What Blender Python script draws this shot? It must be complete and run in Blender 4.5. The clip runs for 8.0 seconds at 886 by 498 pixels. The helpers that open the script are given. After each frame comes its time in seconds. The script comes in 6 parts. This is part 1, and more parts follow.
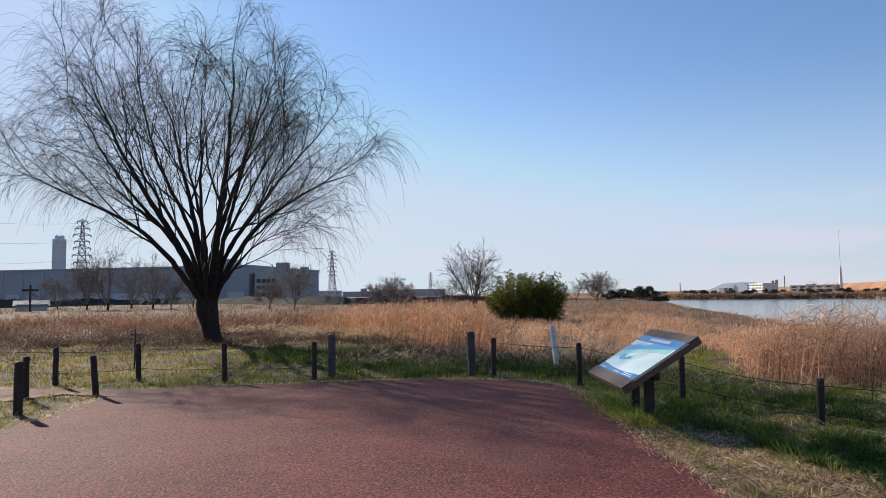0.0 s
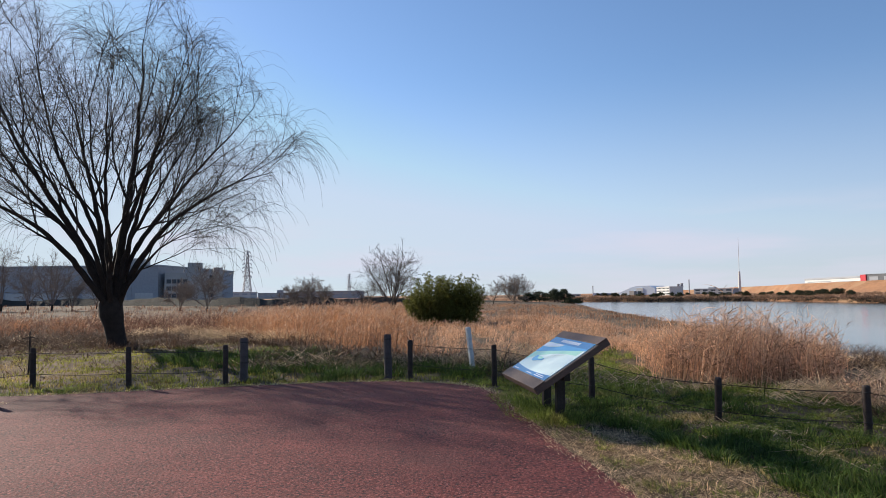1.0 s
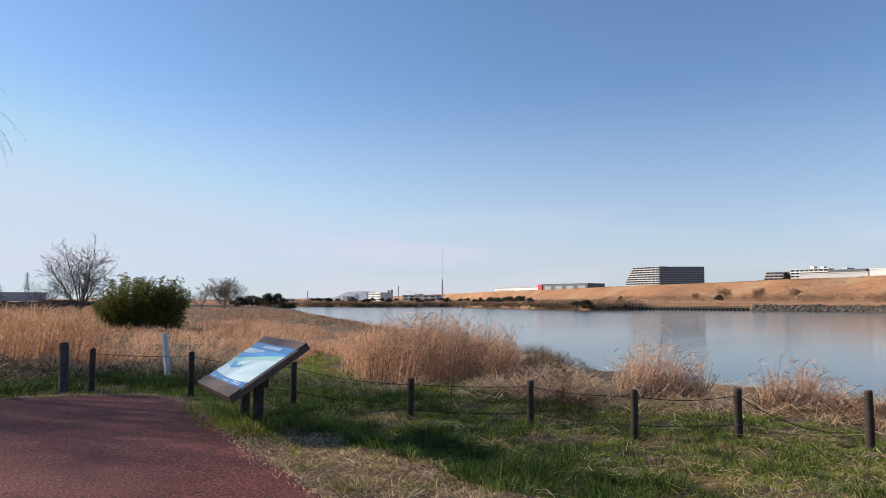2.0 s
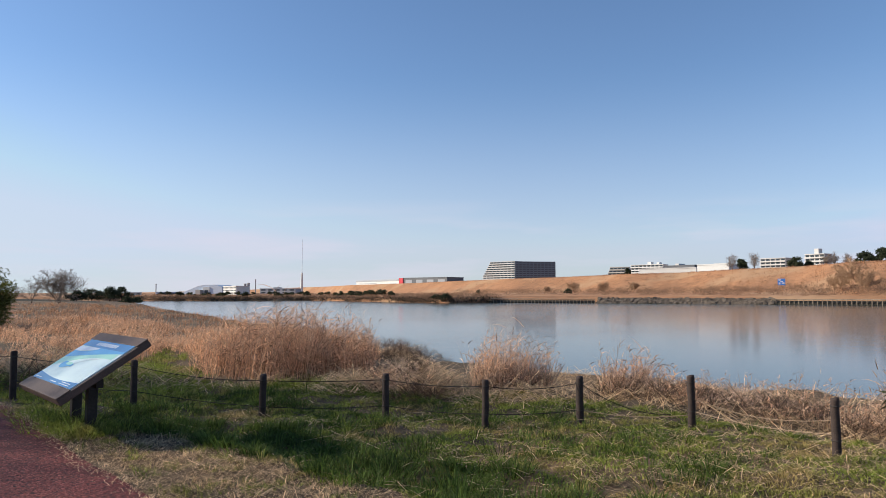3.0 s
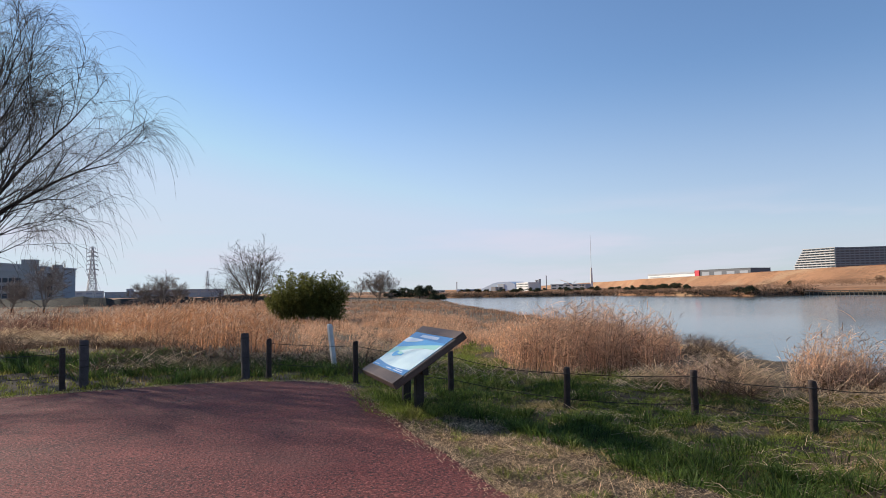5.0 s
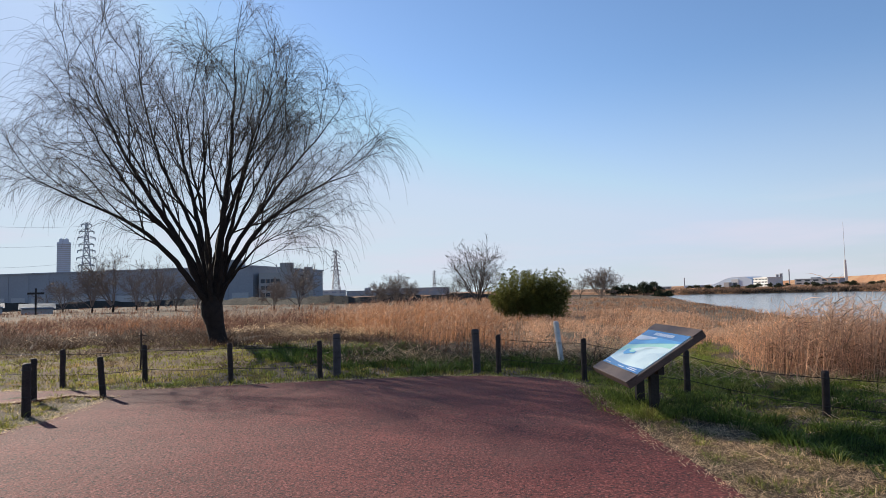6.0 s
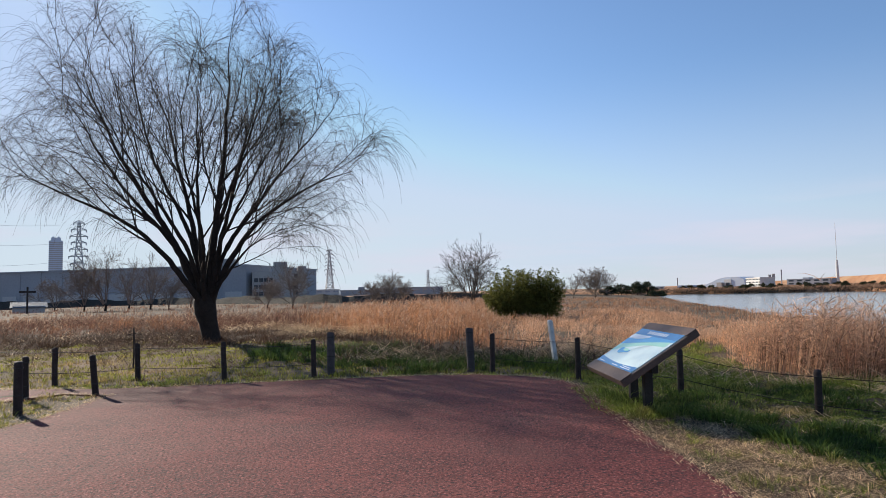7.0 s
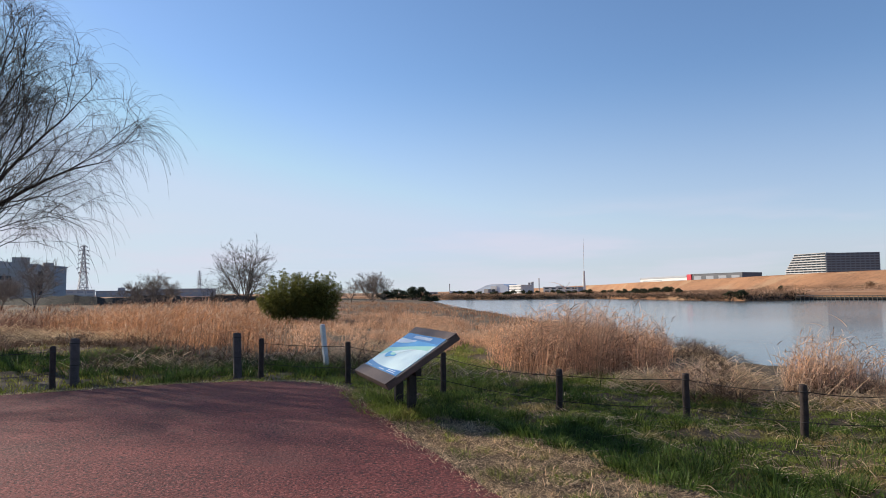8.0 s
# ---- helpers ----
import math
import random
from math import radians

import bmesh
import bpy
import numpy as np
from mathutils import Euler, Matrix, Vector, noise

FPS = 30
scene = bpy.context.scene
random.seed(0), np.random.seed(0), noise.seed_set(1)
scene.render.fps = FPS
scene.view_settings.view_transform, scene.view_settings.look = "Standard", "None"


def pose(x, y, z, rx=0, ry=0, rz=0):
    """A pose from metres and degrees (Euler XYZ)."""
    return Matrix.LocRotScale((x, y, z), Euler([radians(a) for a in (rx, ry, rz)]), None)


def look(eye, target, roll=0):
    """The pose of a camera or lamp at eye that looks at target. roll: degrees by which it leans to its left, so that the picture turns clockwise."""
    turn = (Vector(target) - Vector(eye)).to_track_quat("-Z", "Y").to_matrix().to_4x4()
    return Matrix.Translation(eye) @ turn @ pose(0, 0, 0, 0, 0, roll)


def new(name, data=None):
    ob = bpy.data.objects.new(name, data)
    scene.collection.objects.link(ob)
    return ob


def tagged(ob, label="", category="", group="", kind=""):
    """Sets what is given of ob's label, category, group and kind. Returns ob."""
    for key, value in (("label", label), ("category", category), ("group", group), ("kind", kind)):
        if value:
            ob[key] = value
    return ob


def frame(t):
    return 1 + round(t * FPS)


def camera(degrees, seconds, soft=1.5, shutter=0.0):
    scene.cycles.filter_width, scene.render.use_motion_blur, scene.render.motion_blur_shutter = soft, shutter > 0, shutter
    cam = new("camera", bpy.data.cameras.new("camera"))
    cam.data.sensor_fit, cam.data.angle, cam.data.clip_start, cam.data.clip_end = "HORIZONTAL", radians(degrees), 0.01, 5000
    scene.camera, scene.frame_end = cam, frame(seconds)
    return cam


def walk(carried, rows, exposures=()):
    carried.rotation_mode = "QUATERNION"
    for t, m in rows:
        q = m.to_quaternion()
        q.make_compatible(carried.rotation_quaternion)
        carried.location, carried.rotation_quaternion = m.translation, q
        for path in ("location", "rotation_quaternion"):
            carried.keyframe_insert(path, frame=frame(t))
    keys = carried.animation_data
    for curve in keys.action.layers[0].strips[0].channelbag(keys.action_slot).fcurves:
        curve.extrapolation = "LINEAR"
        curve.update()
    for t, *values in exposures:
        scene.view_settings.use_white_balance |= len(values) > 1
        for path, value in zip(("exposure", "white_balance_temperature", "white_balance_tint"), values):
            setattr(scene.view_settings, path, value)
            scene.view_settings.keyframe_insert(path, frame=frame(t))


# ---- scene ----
cam = camera(65.68, 8.0, 0.8)
# stops, kelvin and tint of the picture
EXPOSURES = [(0.0, 0.55, 6000, 12), (8.0, 0.55, 6000, 12)]
# seconds, eye (m), yaw, pitch and lean to the right (degrees)
ROWS = [
    (0.0, -0.000, 0.000, 1.550, -0.00, 3.84, 0.59),
    (0.5, 0.005, 0.002, 1.550, -0.42, 3.84, 0.60),
    (1.0, 0.036, 0.002, 1.555, -6.72, 3.94, 0.40),
    (1.5, 0.105, 0.016, 1.555, -17.98, 3.97, -0.46),
    (2.0, 0.188, -0.008, 1.553, -30.11, 4.29, -0.14),
    (2.2, 0.190, -0.003, 1.541, -34.72, 4.39, -0.25),
    (3.3, 0.272, -0.052, 1.553, -41.94, 4.02, 0.07),
    (3.5, 0.255, -0.084, 1.552, -41.83, 4.58, 0.39),
    (4.0, 0.252, -0.079, 1.557, -41.28, 4.38, 0.03),
    (4.5, 0.209, -0.040, 1.551, -32.79, 3.80, 0.18),
    (5.0, 0.107, -0.023, 1.543, -17.89, 3.55, 0.93),
    (5.2, 0.073, -0.024, 1.545, -11.74, 3.69, 1.13),
    (6.3, -0.007, -0.025, 1.533, 0.93, 3.69, 1.31),
    (6.5, -0.008, -0.020, 1.531, 0.60, 3.68, 1.25),
    (7.0, -0.009, -0.020, 1.525, -0.22, 3.63, 1.20),
    (7.5, 0.017, -0.019, 1.523, -5.65, 3.54, 0.98),
    (8.0, 0.098, -0.020, 1.534, -18.46, 3.69, 0.42),
]


def view(x, y, z, yaw, pitch, lean):
    a, b = radians(yaw), radians(pitch)
    way = Vector((-math.sin(a) * math.cos(b), math.cos(a) * math.cos(b), math.sin(b)))
    eye = Vector((x, y, z))
    return look(eye, eye + way, -lean)


walk(cam, [(row[0], view(*row[1:])) for row in ROWS], EXPOSURES)


# ---- sky and sun ----
SUN_AZ, SUN_EL = -43.0, 26.0
world = bpy.data.worlds.new("sky")
scene.world = world
world.use_nodes = True
wn, wl = world.node_tree.nodes, world.node_tree.links
sky = wn.new("ShaderNodeTexSky")
sky.sky_type = "NISHITA"
sky.sun_disc = False
sky.sun_elevation, sky.sun_rotation = radians(SUN_EL), radians(SUN_AZ)
sky.air_density, sky.dust_density, sky.ozone_density = 1.0, 0.25, 3.0
wn["Background"].inputs["Strength"].default_value = 0.094
# winter haze pales the sky towards the horizon
where = wn.new("ShaderNodeTexCoord")
split = wn.new("ShaderNodeSeparateXYZ")
wl.new(where.outputs["Generated"], split.inputs[0])
low = wn.new("ShaderNodeMapRange")
low.interpolation_type = "SMOOTHSTEP"
low.inputs["From Min"].default_value, low.inputs["From Max"].default_value = 0.0, 0.32
low.inputs["To Min"].default_value, low.inputs["To Max"].default_value = 0.75, 0.0
wl.new(split.outputs["Z"], low.inputs["Value"])
haze = wn.new("ShaderNodeMix")
haze.data_type = "RGBA"
tone = wn.new("ShaderNodeMix")
tone.data_type = "RGBA"
tone.inputs["A"].default_value, tone.inputs["B"].default_value = (4.55, 4.5, 4.95, 1), (5.2, 5.7, 5.4, 1)
wl.new(tone.outputs["Result"], haze.inputs["B"])
side = wn.new("ShaderNodeVectorMath")
side.operation = "DOT_PRODUCT"
side.inputs[1].default_value = (math.sin(radians(SUN_AZ)), math.cos(radians(SUN_AZ)), 0)
wl.new(where.outputs["Generated"], side.inputs[0])
away = wn.new("ShaderNodeMapRange")
away.inputs["From Min"].default_value, away.inputs["From Max"].default_value = -0.5, 0.85
away.inputs["To Min"].default_value, away.inputs["To Max"].default_value = 0.5, 1.05
wl.new(side.outputs["Value"], away.inputs["Value"])
turn = wn.new("ShaderNodeMapRange")
turn.inputs["From Min"].default_value, turn.inputs["From Max"].default_value = 0.0, 0.85
wl.new(side.outputs["Value"], turn.inputs["Value"])
wl.new(turn.outputs[0], tone.inputs["Factor"])
share = wn.new("ShaderNodeMath")
share.operation = "MULTIPLY"
wl.new(low.outputs[0], share.inputs[0])
wl.new(away.outputs[0], share.inputs[1])
wl.new(share.outputs[0], haze.inputs["Factor"])
calm = wn.new("ShaderNodeVectorMath")
calm.operation = "MINIMUM"
calm.inputs[1].default_value = (3.95, 4.85, 6.2)
wl.new(sky.outputs[0], calm.inputs[0])
wl.new(calm.outputs[0], haze.inputs["A"])
# thin streaks of cloud low over the far bank
stretch = wn.new("ShaderNodeMapping")
stretch.inputs["Scale"].default_value = (2.2, 2.2, 17)
wl.new(where.outputs["Generated"], stretch.inputs["Vector"])
streak = wn.new("ShaderNodeTexNoise")
streak.inputs["Scale"].default_value, streak.inputs["Detail"].default_value = 1.6, 6
wl.new(stretch.outputs[0], streak.inputs["Vector"])
thin = wn.new("ShaderNodeMapRange")
thin.inputs["From Min"].default_value, thin.inputs["From Max"].default_value = 0.48, 0.7
thin.inputs["To Max"].default_value = 0.7
wl.new(streak.outputs["Fac"], thin.inputs["Value"])
band = wn.new("ShaderNodeMapRange")
band.inputs["From Min"].default_value, band.inputs["From Max"].default_value = 0.14, 0.07
wl.new(split.outputs["Z"], band.inputs["Value"])
both = wn.new("ShaderNodeMath")
both.operation = "MULTIPLY"
wl.new(thin.outputs[0], both.inputs[0])
wl.new(band.outputs[0], both.inputs[1])
cloud = wn.new("ShaderNodeMix")
cloud.data_type = "RGBA"
cloud.inputs["B"].default_value = (5.4, 5.1, 5.5, 1)
wl.new(both.outputs[0], cloud.inputs["Factor"])
wl.new(haze.outputs["Result"], cloud.inputs["A"])
wl.new(cloud.outputs["Result"], wn["Background"].inputs["Color"])
sun = new("sun", bpy.data.lights.new("sun", "SUN"))
sun.data.energy, sun.data.angle, sun.data.color = 5.0, radians(0.6), (1.0, 0.86, 0.66)
sun_from = Vector((math.sin(radians(SUN_AZ)) * math.cos(radians(SUN_EL)), math.cos(radians(SUN_AZ)) * math.cos(radians(SUN_EL)), math.sin(radians(SUN_EL))))
sun.matrix_world = look(sun_from * 50, (0, 0, 0))

# ---- materials ----

def material(name, base, dark=None, scale=4.0, fine=60.0, rough=0.8, metal=0.0, bump=0.2, depth=0.01, spread=0.0, island=False, sheer=0.0, patch=None, shine=0.3):
    """A surface with two scales of variation: base and dark mix by coarse and fine noise; spread varies it from piece to piece."""
    m = bpy.data.materials.new(name)
    m.use_nodes = True
    n, l = m.node_tree.nodes, m.node_tree.links
    bsdf = n["Principled BSDF"]
    bsdf.inputs["Roughness"].default_value = rough
    bsdf.inputs["Metallic"].default_value = metal
    bsdf.inputs["Specular IOR Level"].default_value = shine
    dark = dark or tuple(v * 0.6 for v in base)
    co = n.new("ShaderNodeTexCoord")
    a = n.new("ShaderNodeTexNoise")
    a.inputs["Scale"].default_value, a.inputs["Detail"].default_value = scale, 5
    b = n.new("ShaderNodeTexNoise")
    b.inputs["Scale"].default_value, b.inputs["Detail"].default_value = fine, 3
    l.new(co.outputs["Object"], a.inputs["Vector"])
    l.new(co.outputs["Object"], b.inputs["Vector"])
    add = n.new("ShaderNodeMath")
    add.operation = "ADD"
    l.new(a.outputs["Fac"], add.inputs[0])
    l.new(b.outputs["Fac"], add.inputs[1])
    ramp = n.new("ShaderNodeMapRange")
    ramp.inputs["From Min"].default_value, ramp.inputs["From Max"].default_value = 0.7, 1.3
    l.new(add.outputs[0], ramp.inputs["Value"])
    mix = n.new("ShaderNodeMix")
    mix.data_type = "RGBA"
    mix.inputs["A"].default_value, mix.inputs["B"].default_value = (*dark, 1), (*base, 1)
    l.new(ramp.outputs[0], mix.inputs["Factor"])
    colour = mix.outputs["Result"]
    if patch:
        other, size, lo, hi = patch
        c = n.new("ShaderNodeTexNoise")
        c.inputs["Scale"].default_value, c.inputs["Detail"].default_value = size, 4
        l.new(co.outputs["Object"], c.inputs["Vector"])
        pr = n.new("ShaderNodeMapRange")
        pr.inputs["From Min"].default_value, pr.inputs["From Max"].default_value = lo, hi
        l.new(c.outputs["Fac"], pr.inputs["Value"])
        over = n.new("ShaderNodeMix")
        over.data_type = "RGBA"
        over.inputs["B"].default_value = (*other, 1)
        l.new(colour, over.inputs["A"])
        l.new(pr.outputs[0], over.inputs["Factor"])
        colour = over.outputs["Result"]
    if spread:
        if island:
            src = n.new("ShaderNodeNewGeometry").outputs["Random Per Island"]
        else:
            src = n.new("ShaderNodeObjectInfo").outputs["Random"]
        hsv = n.new("ShaderNodeHueSaturation")
        vary = n.new("ShaderNodeMapRange")
        vary.inputs["To Min"].default_value, vary.inputs["To Max"].default_value = 1 - spread, 1 + spread
        l.new(src, vary.inputs["Value"])
        l.new(vary.outputs[0], hsv.inputs["Value"])
        l.new(colour, hsv.inputs["Color"])
        colour = hsv.outputs["Color"]
    l.new(colour, bsdf.inputs["Base Color"])
    if bump:
        bp = n.new("ShaderNodeBump")
        bp.inputs["Strength"].default_value, bp.inputs["Distance"].default_value = bump, depth
        l.new(add.outputs[0], bp.inputs["Height"])
        l.new(bp.outputs[0], bsdf.inputs["Normal"])
    if sheer:
        out = n["Material Output"]
        tr = n.new("ShaderNodeBsdfTranslucent")
        lit = n.new("ShaderNodeHueSaturation")
        lit.inputs["Value"].default_value = 1.5
        l.new(colour, lit.inputs["Color"])
        l.new(lit.outputs["Color"], tr.inputs["Color"])
        sh = n.new("ShaderNodeMixShader")
        sh.inputs[0].default_value = sheer
        l.new(bsdf.outputs[0], sh.inputs[1])
        l.new(tr.outputs[0], sh.inputs[2])
        l.new(sh.outputs[0], out.inputs["Surface"])
    return m


def blend_by_noise(m, other, scale, low, high, detail=4):
    """Lets patches of another colour lie over a material's own."""
    n, l = m.node_tree.nodes, m.node_tree.links
    bsdf = n["Principled BSDF"]
    was = bsdf.inputs["Base Color"].links[0].from_socket
    co = n.new("ShaderNodeTexCoord")
    a = n.new("ShaderNodeTexNoise")
    a.inputs["Scale"].default_value, a.inputs["Detail"].default_value = scale, detail
    l.new(co.outputs["Object"], a.inputs["Vector"])
    r = n.new("ShaderNodeMapRange")
    r.inputs["From Min"].default_value, r.inputs["From Max"].default_value = low, high
    l.new(a.outputs["Fac"], r.inputs["Value"])
    mix = n.new("ShaderNodeMix")
    mix.data_type = "RGBA"
    mix.inputs["B"].default_value = (*other, 1)
    l.new(was, mix.inputs["A"])
    l.new(r.outputs[0], mix.inputs["Factor"])
    l.new(mix.outputs["Result"], bsdf.inputs["Base Color"])
    return m


ASPHALT = material("red_asphalt", (0.185, 0.044, 0.037), (0.06, 0.016, 0.015), 0.9, 36.0, 0.85, bump=1.0, depth=0.014, shine=0.22)
blend_by_noise(ASPHALT, (0.14, 0.06, 0.05), 0.35, 0.5, 0.75)
blend_by_noise(ASPHALT, (0.032, 0.013, 0.013), 40, 0.53, 0.62, 2)
blend_by_noise(ASPHALT, (0.27, 0.082, 0.07), 50, 0.56, 0.66, 2)
blend_by_noise(ASPHALT, (0.075, 0.028, 0.026), 0.22, 0.54, 0.7)
SOIL = material("soil", (0.12, 0.085, 0.05), (0.045, 0.034, 0.021), 0.8, 30.0, 0.95, bump=0.6, depth=0.03)
blend_by_noise(SOIL, (0.15, 0.095, 0.05), 0.16, 0.47, 0.6)
GRASS = material("green_grass", (0.26, 0.285, 0.055), (0.10, 0.14, 0.025), 1.5, 30, 0.6, bump=0, spread=0.65, island=True, sheer=0.42, shine=0.15, patch=((0.31, 0.235, 0.095), 0.8, 0.5, 0.64))
LAWN = material("lawn_grass", (0.235, 0.225, 0.042), (0.11, 0.115, 0.024), 0.8, 30, 0.6, bump=0, spread=0.65, island=True, sheer=0.45, shine=0.15, patch=((0.22, 0.155, 0.07), 0.5, 0.5, 0.64))
# dark rank grass, also the painted shade below the verge's brink
RANKSHADE = material("rank_shade_grass", (0.105, 0.15, 0.03), (0.035, 0.06, 0.012), 1.5, 30, 0.6, bump=0, spread=0.7, island=True, sheer=0.32, shine=0.15)
DEAD = material("dead_grass", (0.15, 0.09, 0.055), (0.05, 0.032, 0.022), 1.0, 30, 0.8, bump=0, spread=0.6, island=True, sheer=0.2)
STRAW = material("dry_grass", (0.80, 0.60, 0.36), (0.46, 0.32, 0.18), 1.2, 30, 0.6, bump=0, spread=0.55, island=True, sheer=0.35)
REED = material("dry_reed", (0.56, 0.35, 0.22), (0.24, 0.135, 0.083), 0.5, 20, 0.6, bump=0, spread=0.75, island=True, sheer=0.42, patch=((0.56, 0.32, 0.18), 0.3, 0.48, 0.64))
PALEREED = material("pale_reed", (0.62, 0.46, 0.33), (0.28, 0.175, 0.115), 1.2, 20, 0.6, bump=0, spread=0.7, island=True, sheer=0.35, patch=((0.55, 0.33, 0.2), 0.9, 0.52, 0.64))
RUSTREED = material("rust_reed", (0.42, 0.205, 0.10), (0.20, 0.10, 0.052), 0.4, 20, 0.6, bump=0, spread=0.7, island=True, sheer=0.38, patch=((0.34, 0.19, 0.11), 0.3, 0.48, 0.64))
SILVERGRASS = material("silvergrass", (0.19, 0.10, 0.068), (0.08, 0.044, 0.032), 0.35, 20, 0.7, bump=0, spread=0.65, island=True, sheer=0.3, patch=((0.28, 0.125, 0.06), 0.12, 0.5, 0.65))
PLUME = material("reed_plume", (0.52, 0.38, 0.27), (0.33, 0.22, 0.14), 3, 30, 0.8, bump=0, spread=0.45, island=True, sheer=0.35)
BARK = material("willow_bark", (0.042, 0.03, 0.023), (0.014, 0.01, 0.008), 5.0, 40.0, 0.9, bump=0.8, depth=0.03)
TWIG = material("willow_twig", (0.095, 0.072, 0.045), (0.05, 0.037, 0.026), 2.0, 30.0, 0.7, bump=0, spread=0.3, island=True)
GREYTWIG = material("bare_twig", (0.12, 0.092, 0.072), (0.06, 0.047, 0.038), 2.0, 30.0, 0.8, bump=0)
# bare twigs of far trees, paled in colour for the haze between
HAZETWIG = material("hazed_twig", (0.27, 0.21, 0.17), (0.16, 0.125, 0.10), 2.0, 30.0, 0.8, bump=0)
POST = material("weathered_post", (0.055, 0.038, 0.032), (0.02, 0.015, 0.013), 9.0, 80.0, 0.85, bump=0.6, depth=0.006, spread=0.25)
GREYPOST = material("grey_post", (0.11, 0.09, 0.085), (0.05, 0.042, 0.04), 9.0, 80.0, 0.85, bump=0.6, depth=0.006, spread=0.2)
ROPE = material("dark_rope", (0.06, 0.05, 0.045), (0.025, 0.02, 0.018), 30, 200, 0.8, bump=0.3, depth=0.002)
WHITE = material("white_paint", (0.72, 0.72, 0.70), (0.45, 0.45, 0.43), 6, 60, 0.6, bump=0.2, depth=0.002)
BAMBOO = material("bamboo_leaf", (0.17, 0.17, 0.042), (0.03, 0.038, 0.011), 0.8, 20, 0.75, bump=0, spread=0.55, island=True, sheer=0.36, shine=0.1)
DARKLEAF = material("evergreen_leaf", (0.05, 0.062, 0.028), (0.025, 0.032, 0.014), 0.3, 9, 0.7, bump=0, spread=0.4, island=True, sheer=0.15)
SIGNFRAME = material("sign_frame", (0.13, 0.085, 0.065), (0.075, 0.05, 0.04), 5, 70, 0.6, bump=0.3, depth=0.003)
SIGNLEG = material("sign_leg", (0.05, 0.04, 0.035), (0.025, 0.02, 0.018), 6, 60, 0.7, bump=0.3, depth=0.003)
CONCRETE = material("concrete", (0.46, 0.44, 0.41), (0.33, 0.32, 0.30), 0.15, 3, 0.85, bump=0.1, depth=0.02)
# grey cladding, its colour paled to carry the haze of distance
GREYWALL = material("hazed_grey_cladding", (0.36, 0.375, 0.40), (0.30, 0.31, 0.33), 0.06, 1.5, 0.75, bump=0)
PALEWALL = material("pale_wall", (0.55, 0.54, 0.52), (0.44, 0.43, 0.42), 0.1, 2, 0.8, bump=0)
# the blue-grey is distance haze put into the tower's colour
TOWERWALL = material("hazed_tower_wall", (0.60, 0.66, 0.74), (0.52, 0.58, 0.66), 0.05, 1, 0.7, bump=0)
REDWALL = material("red_wall", (0.52, 0.045, 0.06), (0.42, 0.03, 0.045), 0.1, 2, 0.6, bump=0)
DARKWALL = material("dark_wall", (0.15, 0.155, 0.165), (0.11, 0.115, 0.125), 0.1, 2, 0.7, bump=0)
SLATEWALL = material("slate_wall", (0.25, 0.28, 0.31), (0.20, 0.225, 0.25), 0.1, 2, 0.75, bump=0)
GLASS = material("dark_glazing", (0.05, 0.065, 0.08), (0.03, 0.04, 0.05), 0.2, 2, 0.25, bump=0)
STEEL = material("pylon_steel", (0.42, 0.43, 0.45), (0.34, 0.35, 0.37), 0.3, 5, 0.6, 0.3, bump=0)
LEVEE = material("levee_grass", (0.40, 0.205, 0.10), (0.22, 0.115, 0.058), 0.05, 0.4, 0.95, bump=0.8, depth=0.4, patch=((0.36, 0.22, 0.12), 0.03, 0.5, 0.62))
# wall colour with the far shore's blue haze mixed in
HAZEWALL = material("hazed_pale_cladding", (0.58, 0.65, 0.74), (0.50, 0.57, 0.65), 0.05, 1, 0.7, bump=0)
PILE = material("timber_pile", (0.30, 0.235, 0.17), (0.15, 0.115, 0.085), 0.8, 6, 0.9, bump=0.2, depth=0.05, spread=0.2)
BLUESIGN = material("blue_sign", (0.05, 0.17, 0.55), (0.04, 0.14, 0.48), 1, 9, 0.5, bump=0)
BLUEROOF = material("blue_roof", (0.20, 0.27, 0.34), (0.15, 0.21, 0.27), 0.5, 6, 0.5, bump=0)

WATER = bpy.data.materials.new("river_water")
WATER.use_nodes = True
n, l = WATER.node_tree.nodes, WATER.node_tree.links
b = n["Principled BSDF"]
b.inputs["Base Color"].default_value = (0.035, 0.05, 0.05, 1)
b.inputs["Roughness"].default_value = 0.11
b.inputs["IOR"].default_value = 1.33
co = n.new("ShaderNodeTexCoord")
mp = n.new("ShaderNodeMapping")
mp.inputs["Scale"].default_value = (0.5, 1.4, 1)
mp.inputs["Rotation"].default_value = (0, 0, radians(50))
l.new(co.outputs["Object"], mp.inputs["Vector"])
w1 = n.new("ShaderNodeTexNoise")
w1.inputs["Scale"].default_value, w1.inputs["Detail"].default_value = 1.6, 4
l.new(mp.outputs[0], w1.inputs["Vector"])
w2 = n.new("ShaderNodeTexNoise")
w2.inputs["Scale"].default_value, w2.inputs["Detail"].default_value = 0.03, 2
l.new(mp.outputs[0], w2.inputs["Vector"])
wr = n.new("ShaderNodeMapRange")
wr.inputs["From Min"].default_value, wr.inputs["From Max"].default_value = 0.42, 0.62
wr.inputs["To Min"].default_value, wr.inputs["To Max"].default_value = 0.05, 0.5
l.new(w2.outputs["Fac"], wr.inputs["Value"])
bp = n.new("ShaderNodeBump")
bp.inputs["Distance"].default_value = 0.05
l.new(wr.outputs[0], bp.inputs["Strength"])
l.new(w1.outputs["Fac"], bp.inputs["Height"])
l.new(bp.outputs[0], b.inputs["Normal"])


